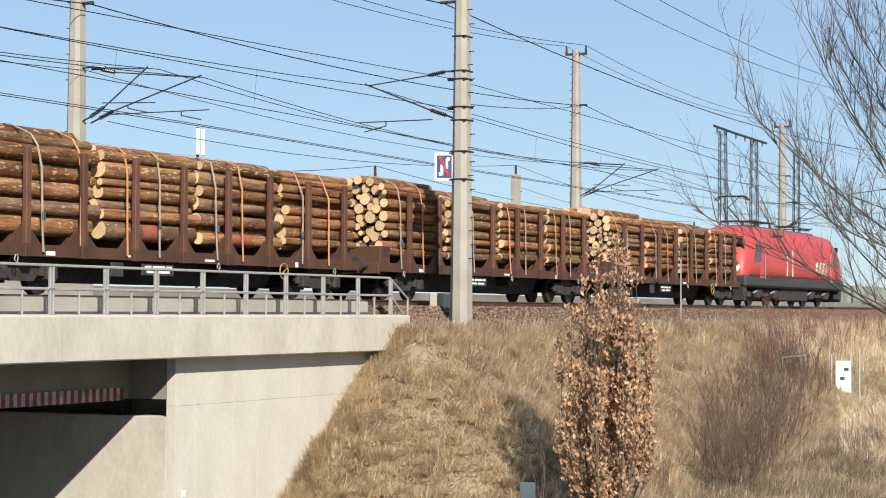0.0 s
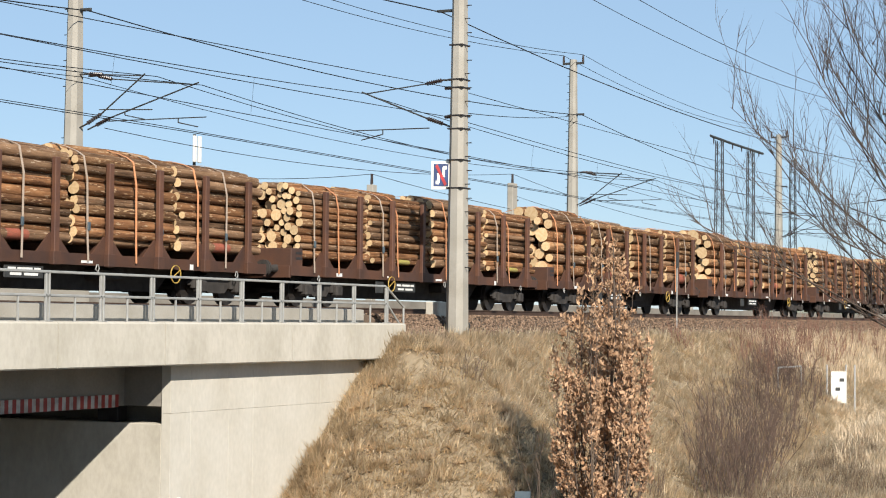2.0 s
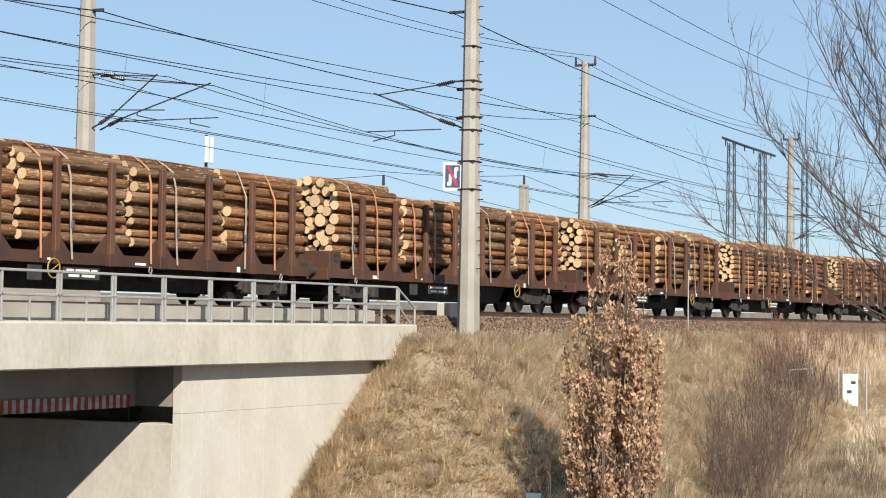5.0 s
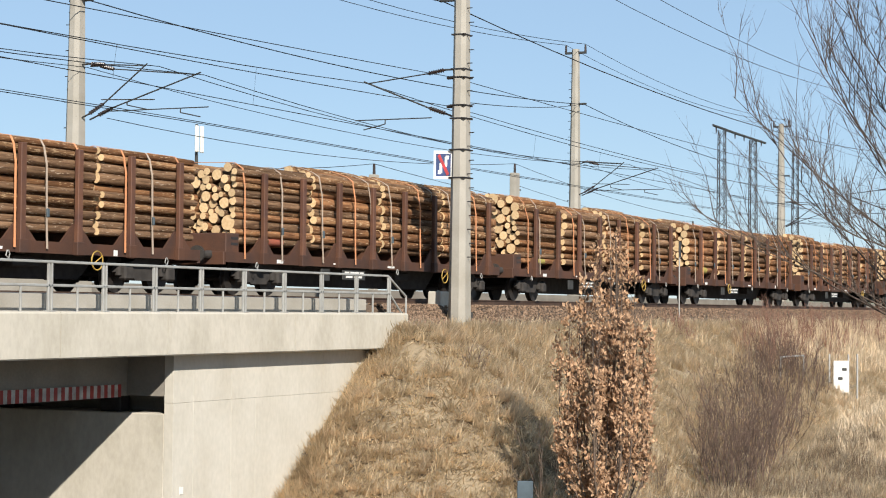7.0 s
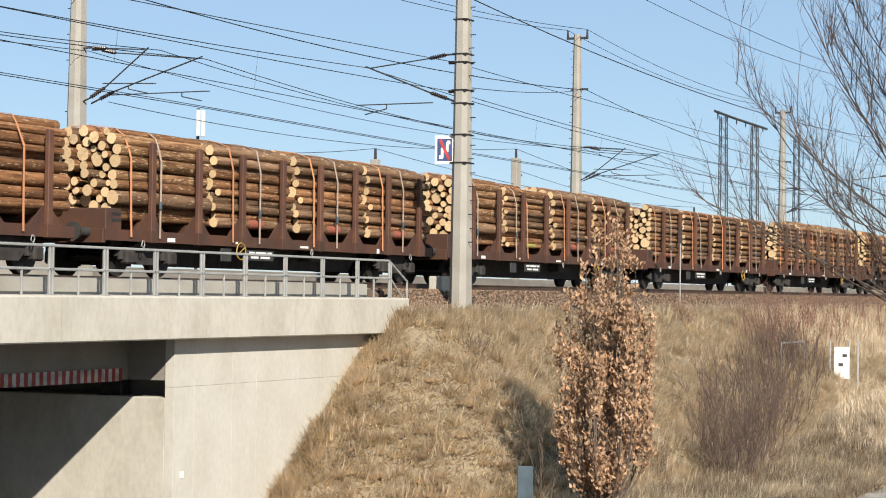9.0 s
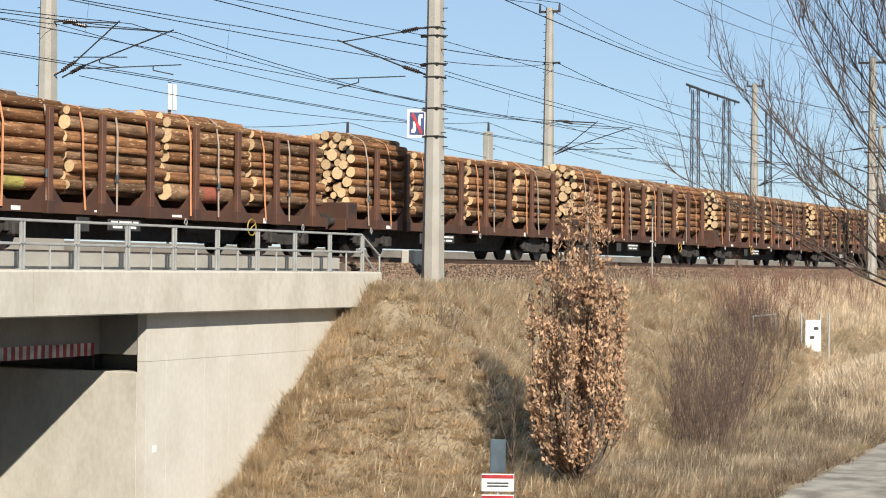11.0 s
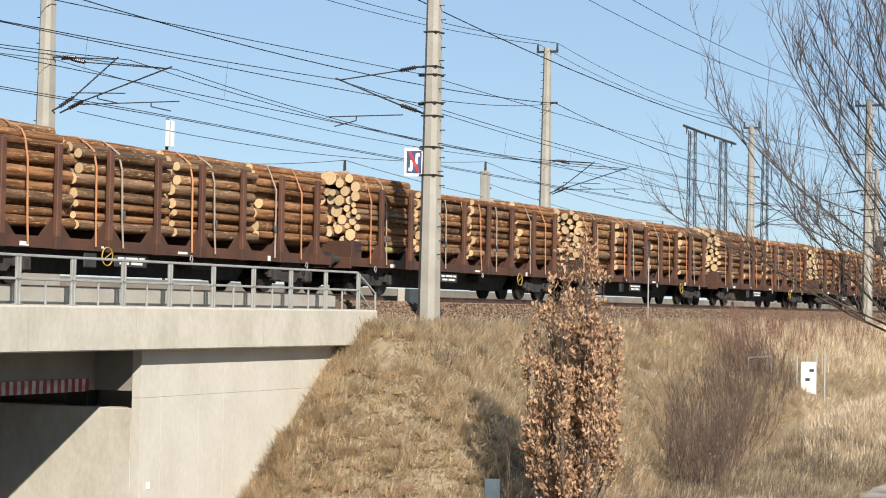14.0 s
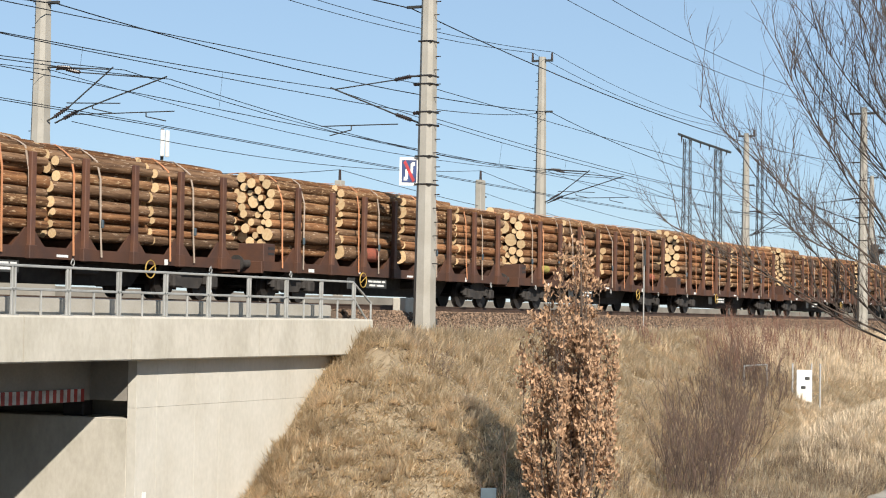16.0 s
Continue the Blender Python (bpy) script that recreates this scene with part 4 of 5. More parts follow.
def ring(c, R, r, n=24, m=6):
    bm = bmesh.new()
    rows = []
    for i in range(n):
        g = i * math.tau / n
        rows.append([bm.verts.new((c[0] + (R + r * math.cos(h)) * math.cos(g), c[1] + r * math.sin(h), c[2] + (R + r * math.cos(h)) * math.sin(g))) for h in [j * math.tau / m for j in range(m)]])
    for i in range(n):
        for j in range(m):
            bm.faces.new((rows[i][j], rows[i][(j + 1) % m], rows[(i + 1) % n][(j + 1) % m], rows[(i + 1) % n][j]))
    bmesh.ops.recalc_face_normals(bm, faces=bm.faces)
    return bm


def loco():
    """Modern red electric locomotive with rounded cabs; its origin is the middle on the rails."""
    e = empty("electric_locomotive", "red electric locomotive with grey skirt and raised pantograph", "locomotive")
    # sections along x: half width, sill, waist, eaves, roof heights and lean of the cab
    def section(x, half, top, low=1.15):
        k = half / 1.5
        return [(x, -1.46 * k, low), (x, -1.50 * k, low + (top - low) * 0.3), (x, -1.48 * k, low + (top - low) * 0.62), (x, -1.40 * k, low + (top - low) * 0.74), (x, -1.12 * k, low + (top - low) * 0.94), (x, -0.6 * k, top), (x, 0.6 * k, top),
                (x, 1.12 * k, low + (top - low) * 0.94), (x, 1.40 * k, low + (top - low) * 0.74), (x, 1.48 * k, low + (top - low) * 0.62), (x, 1.50 * k, low + (top - low) * 0.3), (x, 1.46 * k, low)]
    bm = bmesh.new()
    nose = [(9.30, 1.22, 1.75), (9.22, 1.34, 2.10), (9.0, 1.42, 2.55), (8.7, 1.46, 3.05), (8.35, 1.49, 3.48), (7.9, 1.5, 3.74), (7.3, 1.5, 3.86)]
    stations = [(-x, half, top) for x, half, top in nose] + [(-3, 1.5, 3.9), (3, 1.5, 3.9)] + nose[::-1]
    rows = [[bm.verts.new(p) for p in section(*s)] for s in stations]
    for a, b in zip(rows, rows[1:]):
        for i in range(12):
            bm.faces.new((a[i], a[(i + 1) % 12], b[(i + 1) % 12], b[i]))
    bm.faces.new(rows[0])
    bm.faces.new(rows[-1][::-1])
    bmesh.ops.recalc_face_normals(bm, faces=bm.faces)
    body = part("body", bm, RED, e, smooth=True)
    part("skirt", box((-9.36, -1.5, 0.88), (9.36, 1.5, 1.46), 0.10), GREY_PAINT, e, "dark grey skirt")
    part("roof_band", box((-5.9, -0.55, 3.84), (6.4, 0.55, 3.97), 0.06), ROOF_GREY, e)
    for sx in (-1, 1):
        # windscreen, side windows, lamps
        q = pose(sx * 8.80, 0, 2.86, 0, sx * 33, 0)
        part("windscreen", box((-0.06, -1.24, -0.52), (0.06, 1.24, 0.50), 0.03, q), GLASS, e)
        for s in (-1, 1):
            part("side_window", prism([(sx * 7.95, 2.12), (sx * 6.95, 2.12), (sx * 6.95, 2.98), (sx * 7.5, 2.98)], s * 1.45 - 0.06, s * 1.45 + 0.06, "y"), GLASS, e)
            part("cab_door", box((sx * 6.7 - 0.3, s * 1.49 - 0.02, 1.32), (sx * 6.7 + 0.3, s * 1.49 + 0.015, 3.1), 0.005), RED, e)
            part("hand_rail", rod((sx * 6.3, s * 1.54, 1.3), (sx * 6.3, s * 1.54, 2.9), 0.018), STEEL, e)
            part("headlight", rod((sx * 9.12, s * 0.98, 1.80), (sx * 9.3, s * 0.98, 1.80), 0.19, sides=14), WHITE, e)
            part("step", box((sx * 8.6 - 0.3, s * 1.3 - 0.15, 0.40), (sx * 8.6 + 0.3, s * 1.3 + 0.15, 0.66), 0.02), GREY_PAINT, e)
        part("rail_guard", prism([(sx * 8.9, 0.25), (sx * 9.2, 0.25), (sx * 9.34, 0.9), (sx * 8.7, 0.9)], -1.35, 1.35, "y"), GREY_PAINT, e)
        buffers(e, sx * 9.0, sx, GREY_PAINT)
    for s in (-1, 1):
        q = pose(-3.4, s * 1.27, 3.42, s * 55, 0, 0)
        part("vent_panel", box((-0.9, -0.16, -0.03), (0.9, 0.16, 0.05), 0.01, q), ROOF_GREY, e)
        for dx in (-2.35, -1.35):
            part("door_strip", rod((dx, s * 1.53, 1.5), (dx, s * 1.53, 2.85), 0.05, sides=6), PALE, e)
        part("belt_line", box((-8.6, s * 1.506 - 0.01, 1.44), (8.6, s * 1.506 + 0.012, 1.49)), GREY_PAINT, e)
        # emblem of three plain pale shapes
        for k, dx in enumerate((-1.3, -0.6, 0.1)):
            bm = ring((5.0 + dx, s * 1.49, 2.0), 0.28, 0.085, 20, 5)
            part("emblem_shape", bm, PALE, e)
    # roof gear and pantographs
    for x in (-3.6, -1.6, 3.0):
        bm = bmesh.new()
        for y in (-0.4, 0.4):
            add_rod(bm, (x, y, 3.95), (x, y, 4.22), 0.07, 0.05)
        add_box(bm, (x - 0.5, -0.45, 4.2), (x + 0.5, 0.45, 4.28), 0.02)
        part("roof_insulator", bm, INSULATOR, e)
    p = part("pantograph", rod((-7.0, -0.5, 4.1), (-7.0, 0.5, 4.1), 0.05), DARK_STEEL, e)
    bm = bmesh.new()
    for s in (-0.12, 0.12):
        add_rod(bm, (-6.2, s * 3, 4.0), (-7.7, s, 4.75), 0.035)
        add_rod(bm, (-7.7, s, 4.75), (-6.7, s * 3, 5.30), 0.025)
    for x in (-6.85, -6.5):
        add_path(bm, [(x, -0.85, 5.12), (x, -0.62, 5.34), (x, 0.62, 5.34), (x, 0.85, 5.12)], 0.03)
    part("arm", bm, DARK_STEEL, p)
    bm = bmesh.new()
    add_path(bm, [(4.5, -0.3, 4.1), (7.0, -0.2, 4.18), (5.2, 0, 4.3)], 0.03)
    add_path(bm, [(5.2, -0.8, 4.2), (5.2, 0.8, 4.2)], 0.03)
    part("pantograph", bm, DARK_STEEL, e, "lowered pantograph")
    for x in (-4.95, 4.95):
        bm = box((-1.9, -1.12, 0.42), (1.9, 1.12, 0.86), 0.06)
        b = part("bogie", bm, BOGIE, e)
        b.location = (x, 0, 0)
        for dx in (-1.5, 1.5):
            wheelset(b, dx, 0.575, 0.575)
            for s in (-1.15, 1.15):
                part("axle_box", box((dx - 0.25, s - 0.14, 0.35), (dx + 0.25, s + 0.14, 0.8), 0.06), BOGIE, b)
                part("damper", rod((dx - 0.75, s * 1.06, 0.62), (dx + 0.1, s * 1.06, 0.78), 0.05, sides=8), STEEL, b)
                part("spring", rod((dx + 0.45, s, 0.5), (dx + 0.45, s, 1.0), 0.14, sides=12), BOGIE, b)
    part("transformer", box((-2.6, -1.25, 0.25), (2.6, 1.25, 0.9), 0.05), BOGIE, e)
    return e


def make_train():
    first_stacks = [log_stack(100 + k, True, s) for k, s in enumerate((0.112, 0.118, 0.13, 0.14, 0.145, 0.18, 0.19))]
    kinds = {0: 3, 1: 6, 2: 6, 3: 1, 4: 1, 5: 1, 6: 2, 11: 0, 10: 0, 12: 2, 13: 2, 14: 3, 15: 3, 16: 5, 17: 4, 19: 4, 20: 3, 22: 2, 21: 5, 9: 4, 8: 5}
    sizes = (0.105, 0.105, 0.12, 0.12, 0.135, 0.135, 0.15, 0.15, 0.165, 0.165)
    others = [log_stack(200 + k, False, z) for k, z in enumerate(sizes)]
    # how thick the logs of each wagon are, 0 thin to 4 thick
    grade = {-1: 2, 0: 2, 1: 3, 2: 3, 3: 1, 4: 1, 5: 1, 6: 2, 7: 2, 8: 2, 9: 2, 10: 1, 11: 0, 12: 1, 13: 1, 14: 2, 15: 2, 16: 3, 17: 3, 18: 2, 19: 3, 20: 2, 21: 3, 22: 3}
    base, other = wagon(12.4), wagon(5.3)
    r = random.Random(5)
    used = set()
    for i in range(-1, 24):
        x = FIRST_X - PITCH * i + float(np.interp(i, [k for k, _ in SLACK], [d for _, d in SLACK]))
        src = other if i in (0, 3, 5, 8, 13, 15, 20, 22) else base
        w = src if i in (-1, 0) else copy_thing(src, pose(x, TRACK_Y, 0))
        TRAIN.append((w, x, 0.0))
        for k, sx in enumerate(STACK_X):
            # the stack at the rear end shows its whole face
            pool = first_stacks if k == 0 else others
            src = pool[kinds.get(i, (2, 3, 4)[i % 3])] if k == 0 else pool[min(9, max(0, 2 * grade.get(i, 2) + r.choice((-1, 0, 0, 1, 1, 2))))]
            if src in used:
                src = copy_thing(src, pose(x + sx, TRACK_Y, 0))
            else:
                used.add(src)
            TRAIN.append((src, x + sx, 0.0))
    for src in first_stacks + others:
        if src not in used:
            for c in list(src.children_recursive):
                bpy.data.objects.remove(c)
            bpy.data.objects.remove(src)
    e = loco()
    TRAIN.append((e, FIRST_X + PITCH + 26.75, 0.0))


make_train()


def motions():
    for thing, x, z in TRAIN:
        walk(thing, [(t, pose(x + SPEED * t, TRACK_Y, z)) for t in (0.0, 4.0, 8.0, 12.0, 16.0)])

# ---- plants ----
def blades(name, spots, length, lean, width, mat, label, category, seed, flow=(0.0, 0.0)):
    """Thin dry blades, one triangle each, flopped over by lean (0 upright, 1 flat) and combed along flow."""
    g = np.random.default_rng(seed)
    p = np.array(spots, dtype=np.float64)
    n = len(p)
    a = g.normal(0, 0.75, n) + math.atan2(flow[1], flow[0]) if flow != (0.0, 0.0) else g.uniform(0, math.tau, n)
    t = np.clip(g.normal(lean, 0.16, n), 0.02, 1.25) * math.pi / 2
    ln = g.uniform(length[0], length[1], n)
    d = np.stack([np.cos(a) * np.sin(t), np.sin(a) * np.sin(t), np.cos(t)], 1) * ln[:, None]
    s = np.stack([-np.sin(a), np.cos(a), np.zeros(n)], 1) * (g.uniform(0.6, 1.4, n) * width)[:, None]
    v = np.empty((n, 3, 3))
    v[:, 0], v[:, 1], v[:, 2] = p - s, p + s, p + d
    me = bpy.data.meshes.new(name)
    me.vertices.add(n * 3)
    me.vertices.foreach_set("co", v.ravel())
    me.loops.add(n * 3)
    me.loops.foreach_set("vertex_index", np.arange(n * 3, dtype=np.int32))
    me.polygons.add(n)
    me.polygons.foreach_set("loop_start", np.arange(0, n * 3, 3, dtype=np.int32))
    me.update(calc_edges=True)
    me.materials.append(mat)
    tagged(new(name, me), label, category, kind="stuff")


def grass_spots(n, x0, x1, y0, y1, seed, ok=lambda x, y: True, bias=1.6, clump=0.0):
    r = random.Random(seed)
    out = []
    while len(out) < n:
        x, y = x0 + (x1 - x0) * r.random() ** bias, r.uniform(y0, y1)
        if not ok(x, y):
            continue
        if clump and noise.noise((x * 1.1, y * 1.1, 9)) * 0.5 + 0.5 < clump * r.random():
            continue
        out.append((x, y, ground_z(x, y) - 0.01))
    return out


def tussocks(n, per, x0, x1, y0, y1, seed, ok, bias):
    """Spots gathered in tufts."""
    r = random.Random(seed)
    out = []
    while len(out) < n:
        x, y = x0 + (x1 - x0) * r.random() ** bias, r.uniform(y0, y1)
        if not ok(x, y):
            continue
        s = r.uniform(0.05, 0.16)
        z = ground_z(x, y) - 0.015
        for _ in range(int(per * r.uniform(0.5, 1.5))):
            dx, dy = r.gauss(0, s), r.gauss(0, s)
            out.append((x + dx, y + dy, z + (dy / 1.52 if 17.5 < y < 24.2 and x > 50 else 0)))
    return out


def on_slope(x, y):
    if (25.6 < y and x < 49.5) or y > 25.05 and x > 49.9:
        return False
    road = 9.6 + 1.2 * math.sin((x - 34) / 30) - max(0, x - 60) * 0.02
    return abs(y - road) > 1.9 + 0.3 * noise.noise((x, y, 2)) and not (x < 38.2)


def make_grass():
    blades("dry_grass", grass_spots(190000, 39, 112, 12.0, 25.6, 3, on_slope, 1.5, 0.7), (0.22, 0.5), 0.84, 0.016, STRAW,
           "matted dry straw coloured grass on the embankment", "grass", 4, (-0.55, -0.85))
    blades("grass_tussocks", tussocks(150000, 26, 39, 112, 12.5, 25.3, 23, on_slope, 1.5), (0.28, 0.62), 0.62, 0.016, STRAW,
           "drooping tussocks of dry straw coloured grass on the slope", "grass", 24, (-0.75, -0.66))
    blades("grass_tufts", tussocks(60000, 60, 39, 112, 12.5, 25.2, 13, on_slope, 1.5), (0.3, 0.7), 0.72, 0.014, REED,
           "long pale tufts lying over the dry grass", "grass", 14, (-0.8, -0.6))
    blades("tall_dry_grass", grass_spots(15000, 80, 135, 20.5, 24.0, 5, lambda x, y: y > 20.5 + max(0, 90 - x) * 0.2, 1.2), (0.35, 0.8), 0.2, 0.009, REED,
           "tall pale reed like grass near the crest of the embankment", "grass", 6)
    blades("tall_dry_grass", grass_spots(16000, 60, 84, 13.2, 19.8, 7, lambda x, y: y < 13.0 + (x - 52) * 0.26, 1.0), (0.25, 0.65), 0.4, 0.009, REED,
           "tall pale dry grass on the low mound", "grass", 8)
    blades("brown_weeds", tussocks(26000, 30, 41, 66, 11.5, 16.8, 31, lambda x, y: on_slope(x, y) and noise.noise((x * 0.45, y * 0.6, 4)) > -0.15, 1.2), (0.2, 0.55), 0.35, 0.010, WEED,
           "low brown weeds on the flat at the slope's foot", "weeds", 32)
    blades("crest_grass", grass_spots(9000, 49.6, 125, 24.0, 24.95, 9, on_slope, 1.6), (0.08, 0.2), 0.45, 0.010, STRAW,
           "dry grass fringe along the ballast shoulder", "grass", 10)
    blades("wall_tufts", tussocks(1800, 40, 42.2, 45.6, 25.1, 25.6, 41, on_slope, 1.0), (0.3, 0.65), 0.72, 0.014, STRAW,
           "straw coloured tufts hanging over the edge of the wing wall", "grass", 42, (-0.95, -0.3))
    blades("cone_grass", grass_spots(5000, 41.5, 49.8, 24.7, 25.62, 15, on_slope, 1.0), (0.2, 0.45), 0.6, 0.012, STRAW,
           "dry grass hanging along the wing wall", "grass", 16, (-0.9, -0.3))


make_grass()


def grow(r, start, heading, length, radius, steps, wander, up, out):
    """One wandering shoot; returns its points."""
    p, d = Vector(start), Vector(heading).normalized()
    pts = [p.copy()]
    for k in range(steps):
        d = (d + Vector((r.gauss(0, wander), r.gauss(0, wander), r.gauss(0, wander) + up))).normalized()
        q = p + d * (length / steps)
        ra = radius * (1 - 0.8 * k / steps)
        rb = radius * (1 - 0.8 * (k + 1) / steps)
        out.append((p, q, ra, rb))
        p = q
        pts.append(p.copy())
    return pts, d


def tilted(r, d, amount):
    side = d.cross(Vector((r.gauss(0, 1), r.gauss(0, 1), r.gauss(0, 1)))).normalized()
    return (d * math.cos(amount) + side * math.sin(amount)).normalized()


def bare_tree():
    r = random.Random(21)
    base = Vector((24.2, 3.45, 0))
    base.z = ground_z(base.x, base.y) - 0.2
    trunk, limbs, twigs = [], [], []
    pts, d = grow(r, base, (0.02, 0.03, 1), 9.4, 0.13, 13, 0.05, 0.05, trunk)
    tree = empty("bare_tree", "leafless winter tree with many fine upswept branches", "tree", at=(0, 0, 0))
    starts = [(pts[k], r.uniform(0, math.tau)) for k in (8, 8, 8, 8, 8, 9, 9, 9, 9, 9, 9, 10, 10, 10, 10, 11, 11, 11, 12, 12)]
    for k, (p, a) in enumerate(starts):
        if k % 4 != 2:
            a = r.gauss(2.0, 0.4)       # across to the line
        low = k < 11
        h = Vector((math.cos(a), math.sin(a), r.uniform(0.42, 0.75) if low else r.uniform(0.9, 1.6)))
        lp, _ = grow(r, p, h, r.uniform(3.7, 4.9) if low else r.uniform(2.5, 3.5), 0.019, 11, 0.07, 0.035 if low else 0.06, limbs)
        for j in range(2, len(lp)):
            for _ in range(2):
                if r.random() < 0.1:
                    continue
                dd = tilted(r, (lp[j] - lp[j - 1]).normalized(), r.uniform(0.4, 0.95))
                dd.z += 0.6
                bp, _ = grow(r, lp[j].lerp(lp[j - 1], r.random()), dd, r.uniform(0.6, 1.5), 0.0068, 6, 0.09, 0.09, limbs)
                for i in range(1, len(bp)):
                    for _ in range(2):
                        if r.random() < 0.35:
                            continue
                        d2 = tilted(r, (bp[i] - bp[i - 1]).normalized(), r.uniform(0.4, 0.9))
                        d2.z += 0.3
                        tp, _ = grow(r, bp[i].lerp(bp[i - 1], r.random()), d2, r.uniform(0.2, 0.55), 0.0036, 3, 0.12, 0.08, twigs)
                        if r.random() < 0.5:
                            grow(r, tp[1], tilted(r, (tp[2] - tp[1]).normalized(), 0.7), r.uniform(0.1, 0.25), 0.0028, 2, 0.1, 0.1, twigs)
    for name, segs, n in (("trunk", trunk, 10), ("branchwork", limbs, 5), ("twig_tangle", twigs, 3)):
        v, f = tubes(segs, n)
        tagged(to_object(name, mesh_of(name, v, f, (TWIG_DARK,), True), None, tree), kind="stuff" if name != "trunk" else "")


bare_tree()


def oak():
    """Narrow upright tree of many steep leaders that keeps its brown leaves."""
    r = random.Random(33)
    bx, by = 44.3, 16.83
    bz = ground_z(bx, by)
    tree = empty("columnar_tree", "narrow upright tree full of withered copper brown leaves", "tree", at=(bx, by, bz))
    wood, fine, leaf_at = [], [], []
    H = 2.2 - bz
    grow(r, (0, 0, -0.15), (0, 0, 1), H * 0.93, 0.075, 14, 0.022, 0.1, wood)
    for k in range(28):
        a = k * 2.4 + r.uniform(-0.3, 0.3)
        R = 1.12 * math.sqrt((k + 0.4) / 28)
        top = (H - 0.1) - 3.0 * (R / 1.12) + r.uniform(-0.35, 0.25)
        z0 = -0.05 + 0.2 * r.random() + (0.5 * (1 - R / 1.12))
        c, w = r.uniform(0, 6), r.uniform(0.03, 0.07)
        lead = []
        for j in range(15):
            t = j / 14
            rad = R * (1 - (1 - t) ** 8)
            lead.append(Vector((rad * math.cos(a) + w * math.sin(5 * t + c), rad * math.sin(a) + w * math.cos(4 * t + c), z0 + (top - z0) * t)))
        for j in range(14):
            wood.append((lead[j], lead[j + 1], 0.026 * (1 - 0.85 * j / 14), 0.026 * (1 - 0.85 * (j + 1) / 14)))
        for j in range(1, 15):
            for _ in range(6 if j < 12 else 4):
                b = r.uniform(0, math.tau)
                d = Vector((math.cos(b) * 0.75, math.sin(b) * 0.75, 1))
                sp, _ = grow(r, lead[j].lerp(lead[j - 1], r.random()), d, r.uniform(0.16, 0.46) * (1 if j < 11 else 0.75), 0.007, 3, 0.12, 0.05, fine)
                for q in sp[1:]:
                    leaf_at += [q + Vector((r.gauss(0, 0.045), r.gauss(0, 0.045), r.gauss(0, 0.05))) for _ in range(r.choice((2, 2, 3, 3)))]
    for name, segs, n in (("trunk", wood, 6), ("branchwork", fine, 4)):
        v, f = tubes(segs, n)
        tagged(to_object(name, mesh_of(name, v, f, (TWIG,), True), None, tree), kind="stuff" if name != "trunk" else "")
    verts, faces = [], []
    for p in leaf_at:
        if p.z < 0.06 or noise.noise((p.x * 1.9, p.y * 1.9, p.z * 0.8)) < -0.07:
            continue
        q = Euler((r.uniform(0.9, 2.6), r.uniform(-0.9, 0.9), r.uniform(0, math.tau))).to_matrix()
        l, w = r.uniform(0.10, 0.17), r.uniform(0.032, 0.052)
        s = len(verts)
        curl = r.uniform(0.01, 0.04)
        for v in ((0, 0, 0), (-w, l * 0.45, curl), (0, l, -curl * 0.5), (w, l * 0.5, curl), (0, l * 0.5, 0)):
            verts.append(p + q @ Vector(v))
        faces += [(s, s + 4, s + 1), (s + 1, s + 4, s + 2), (s, s + 3, s + 4), (s + 3, s + 2, s + 4)]
    crown = to_object("crown", mesh_of("crown", verts, faces, (LEAF,)), None, tree, "dense withered brown leaves")
    tagged(crown, kind="stuff")


oak()


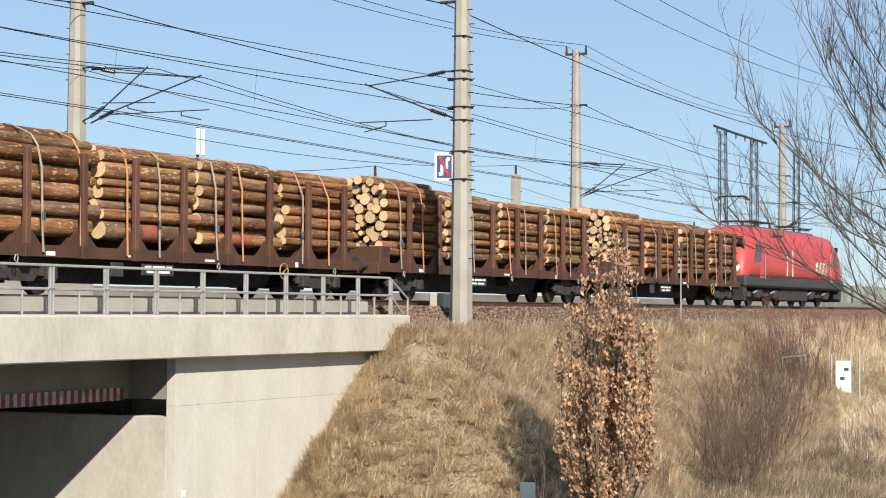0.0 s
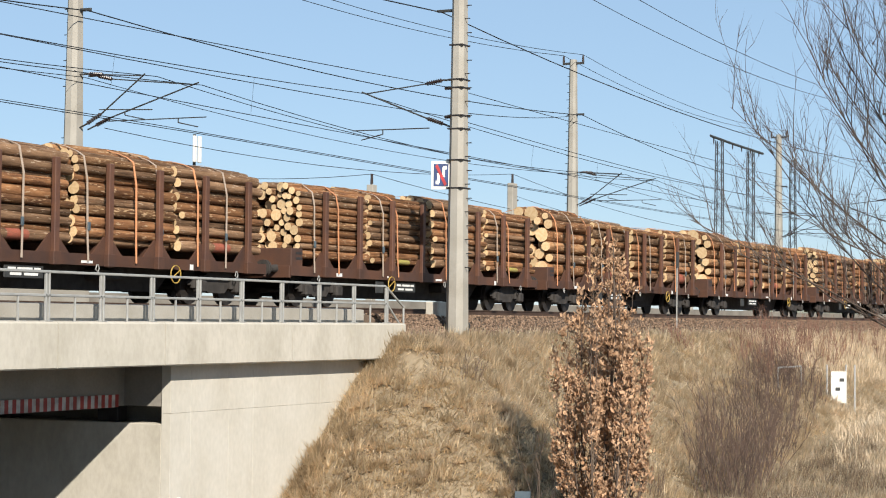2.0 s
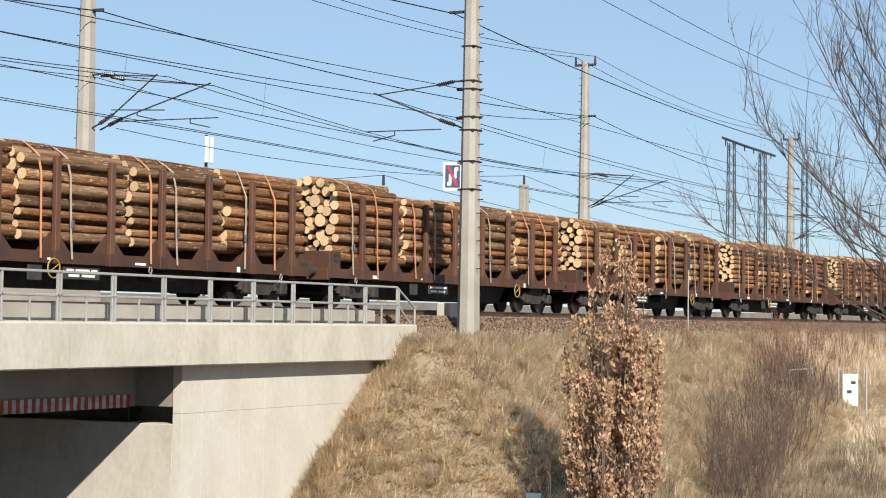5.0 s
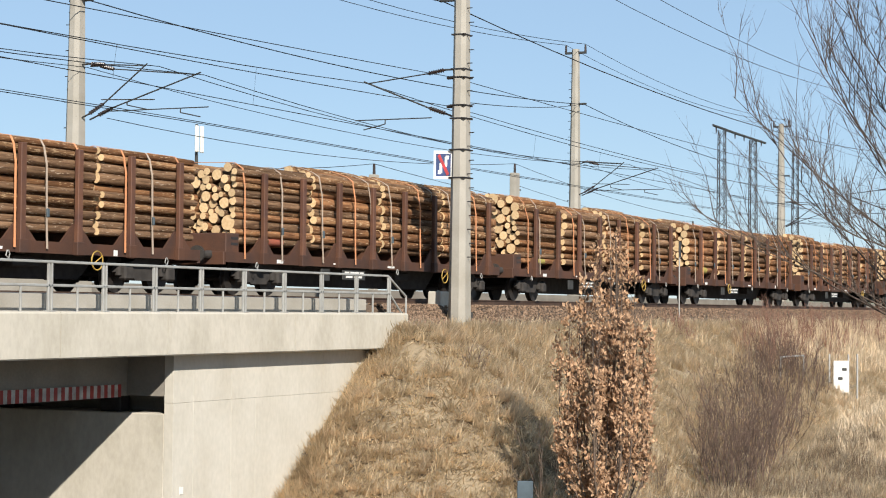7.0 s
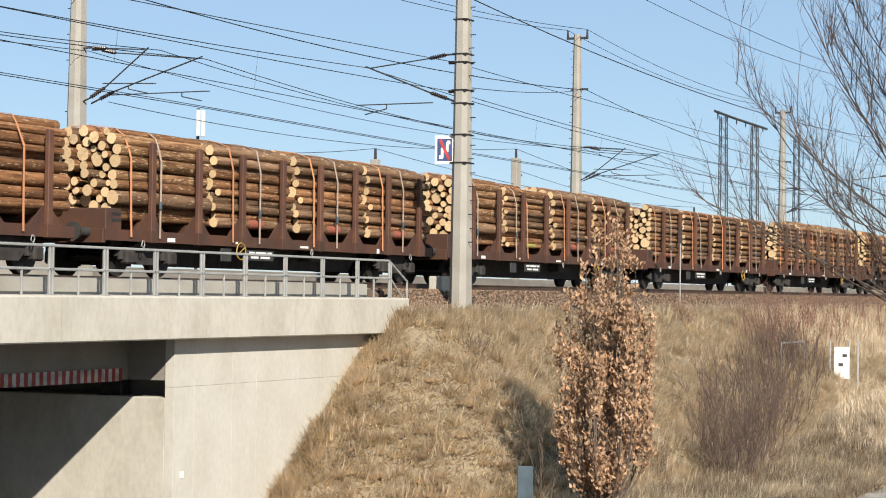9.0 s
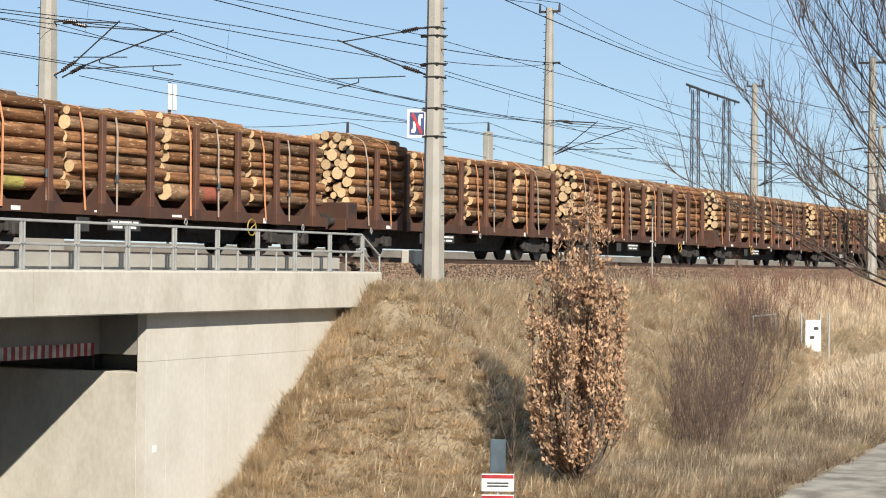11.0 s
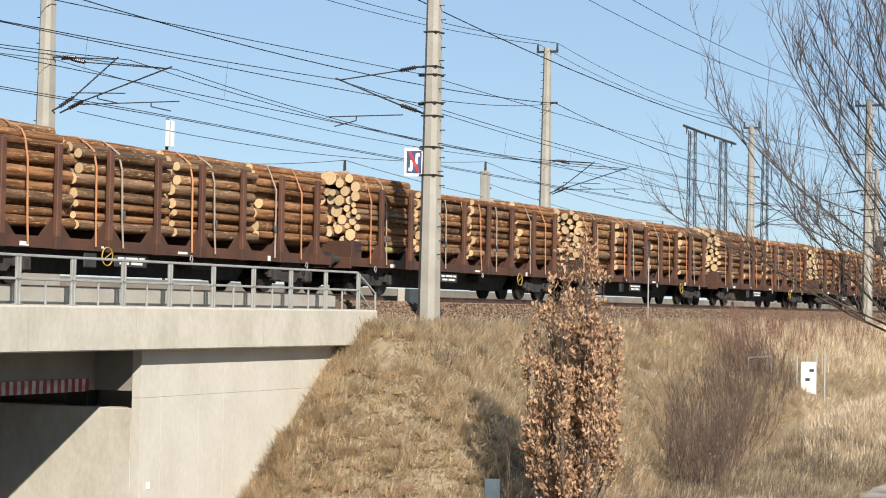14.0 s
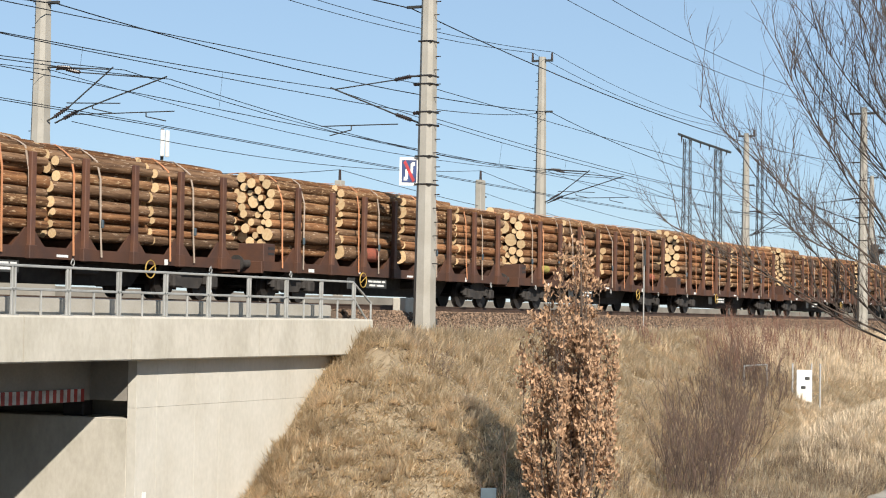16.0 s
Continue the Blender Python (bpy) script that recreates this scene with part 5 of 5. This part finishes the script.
def shrub(x, y, height, spread, stems, seed, label, thick=0.013, mat=None):
    r = random.Random(seed)
    thing = empty("bare_shrub", label, "shrub", "leafless shrubs on the slope", at=(x, y, ground_z(x, y) - 0.05))
    segs, fine = [], []
    for _ in range(stems):
        a = r.uniform(0, math.tau)
        o = Vector((math.cos(a), math.sin(a), 0)) * spread * 0.42 * math.sqrt(r.random())
        o.z = ground_z(x + o.x, y + o.y) - ground_z(x, y)
        h = Vector((o.x * 0.45 / spread + r.gauss(0, 0.16), o.y * 0.45 / spread + r.gauss(0, 0.16), 1))
        l = height * r.uniform(0.55, 1.05)
        pts, _ = grow(r, o, h, l, thick, 6, 0.07, 0.03, segs)
        for j in range(2, len(pts)):
            for _ in range(2):
                d = tilted(r, (pts[j] - pts[j - 1]).normalized(), r.uniform(0.25, 0.6))
                tp, _ = grow(r, pts[j], d, l * r.uniform(0.12, 0.30), thick * 0.5, 3, 0.09, 0.05, fine)
                if r.random() < 0.6:
                    grow(r, tp[1], tilted(r, (tp[2] - tp[1]).normalized(), 0.5), l * 0.12, thick * 0.4, 2, 0.1, 0.05, fine)
    for name, sg, n in (("stem_tangle", segs, 4), ("twig_tangle", fine, 3)):
        v, f = tubes(sg, n)
        tagged(to_object(name, mesh_of(name, v, f, (mat or TWIG_RED,), True), None, thing), kind="stuff")


def make_shrubs():
    for k, (x, y, h, s, n) in enumerate(((54.4, 16.7, 2.4, 2.6, 60), (57.3, 17.6, 2.6, 2.8, 62), (61.0, 18.3, 2.2, 2.8, 75), (65.5, 19.1, 1.9, 2.8, 70), (70.0, 20.0, 1.8, 3.0, 70), (74.5, 20.8, 1.7, 3.0, 75),
                                         (77.5, 21.0, 1.6, 2.8, 65), (52.8, 16.4, 1.6, 2.0, 44))):
        shrub(x, y, h, s, n, 50 + k, "dense leafless grey brown shrub in the hollow")
    for k, (x, y, h, s, n) in enumerate(((78.5, 22.6, 1.5, 2.4, 60), (82.0, 22.8, 1.6, 2.8, 70), (86.5, 22.8, 1.5, 2.6, 60), (91.0, 23.0, 1.3, 3.0, 60), (97.0, 23.0, 1.5, 3.4, 60), (70.5, 23.8, 0.8, 1.6, 30), (104.0, 23.0, 1.4, 3.5, 60), (75.0, 22.2, 1.5, 2.2, 40))):
        shrub(x, y, h, s, n, 70 + k, "reddish leafless brush near the crest of the embankment", 0.011, TWIG_BRUSH)
    shrub(43.65, 18.1, 3.0, 0.6, 5, 91, "slim bare sapling beside the tree", 0.017, TWIG)
    shrub(49.2, 22.6, 0.8, 0.8, 16, 92, "small dry weed clump on the slope", 0.008)
    shrub(50.5, 17.8, 1.0, 1.4, 24, 93, "low dry weeds at the foot of the slope", 0.008)
    shrub(40.0, 16.0, 0.8, 1.6, 26, 94, "low dry weeds at the foot of the slope", 0.008)


make_shrubs()


motions()
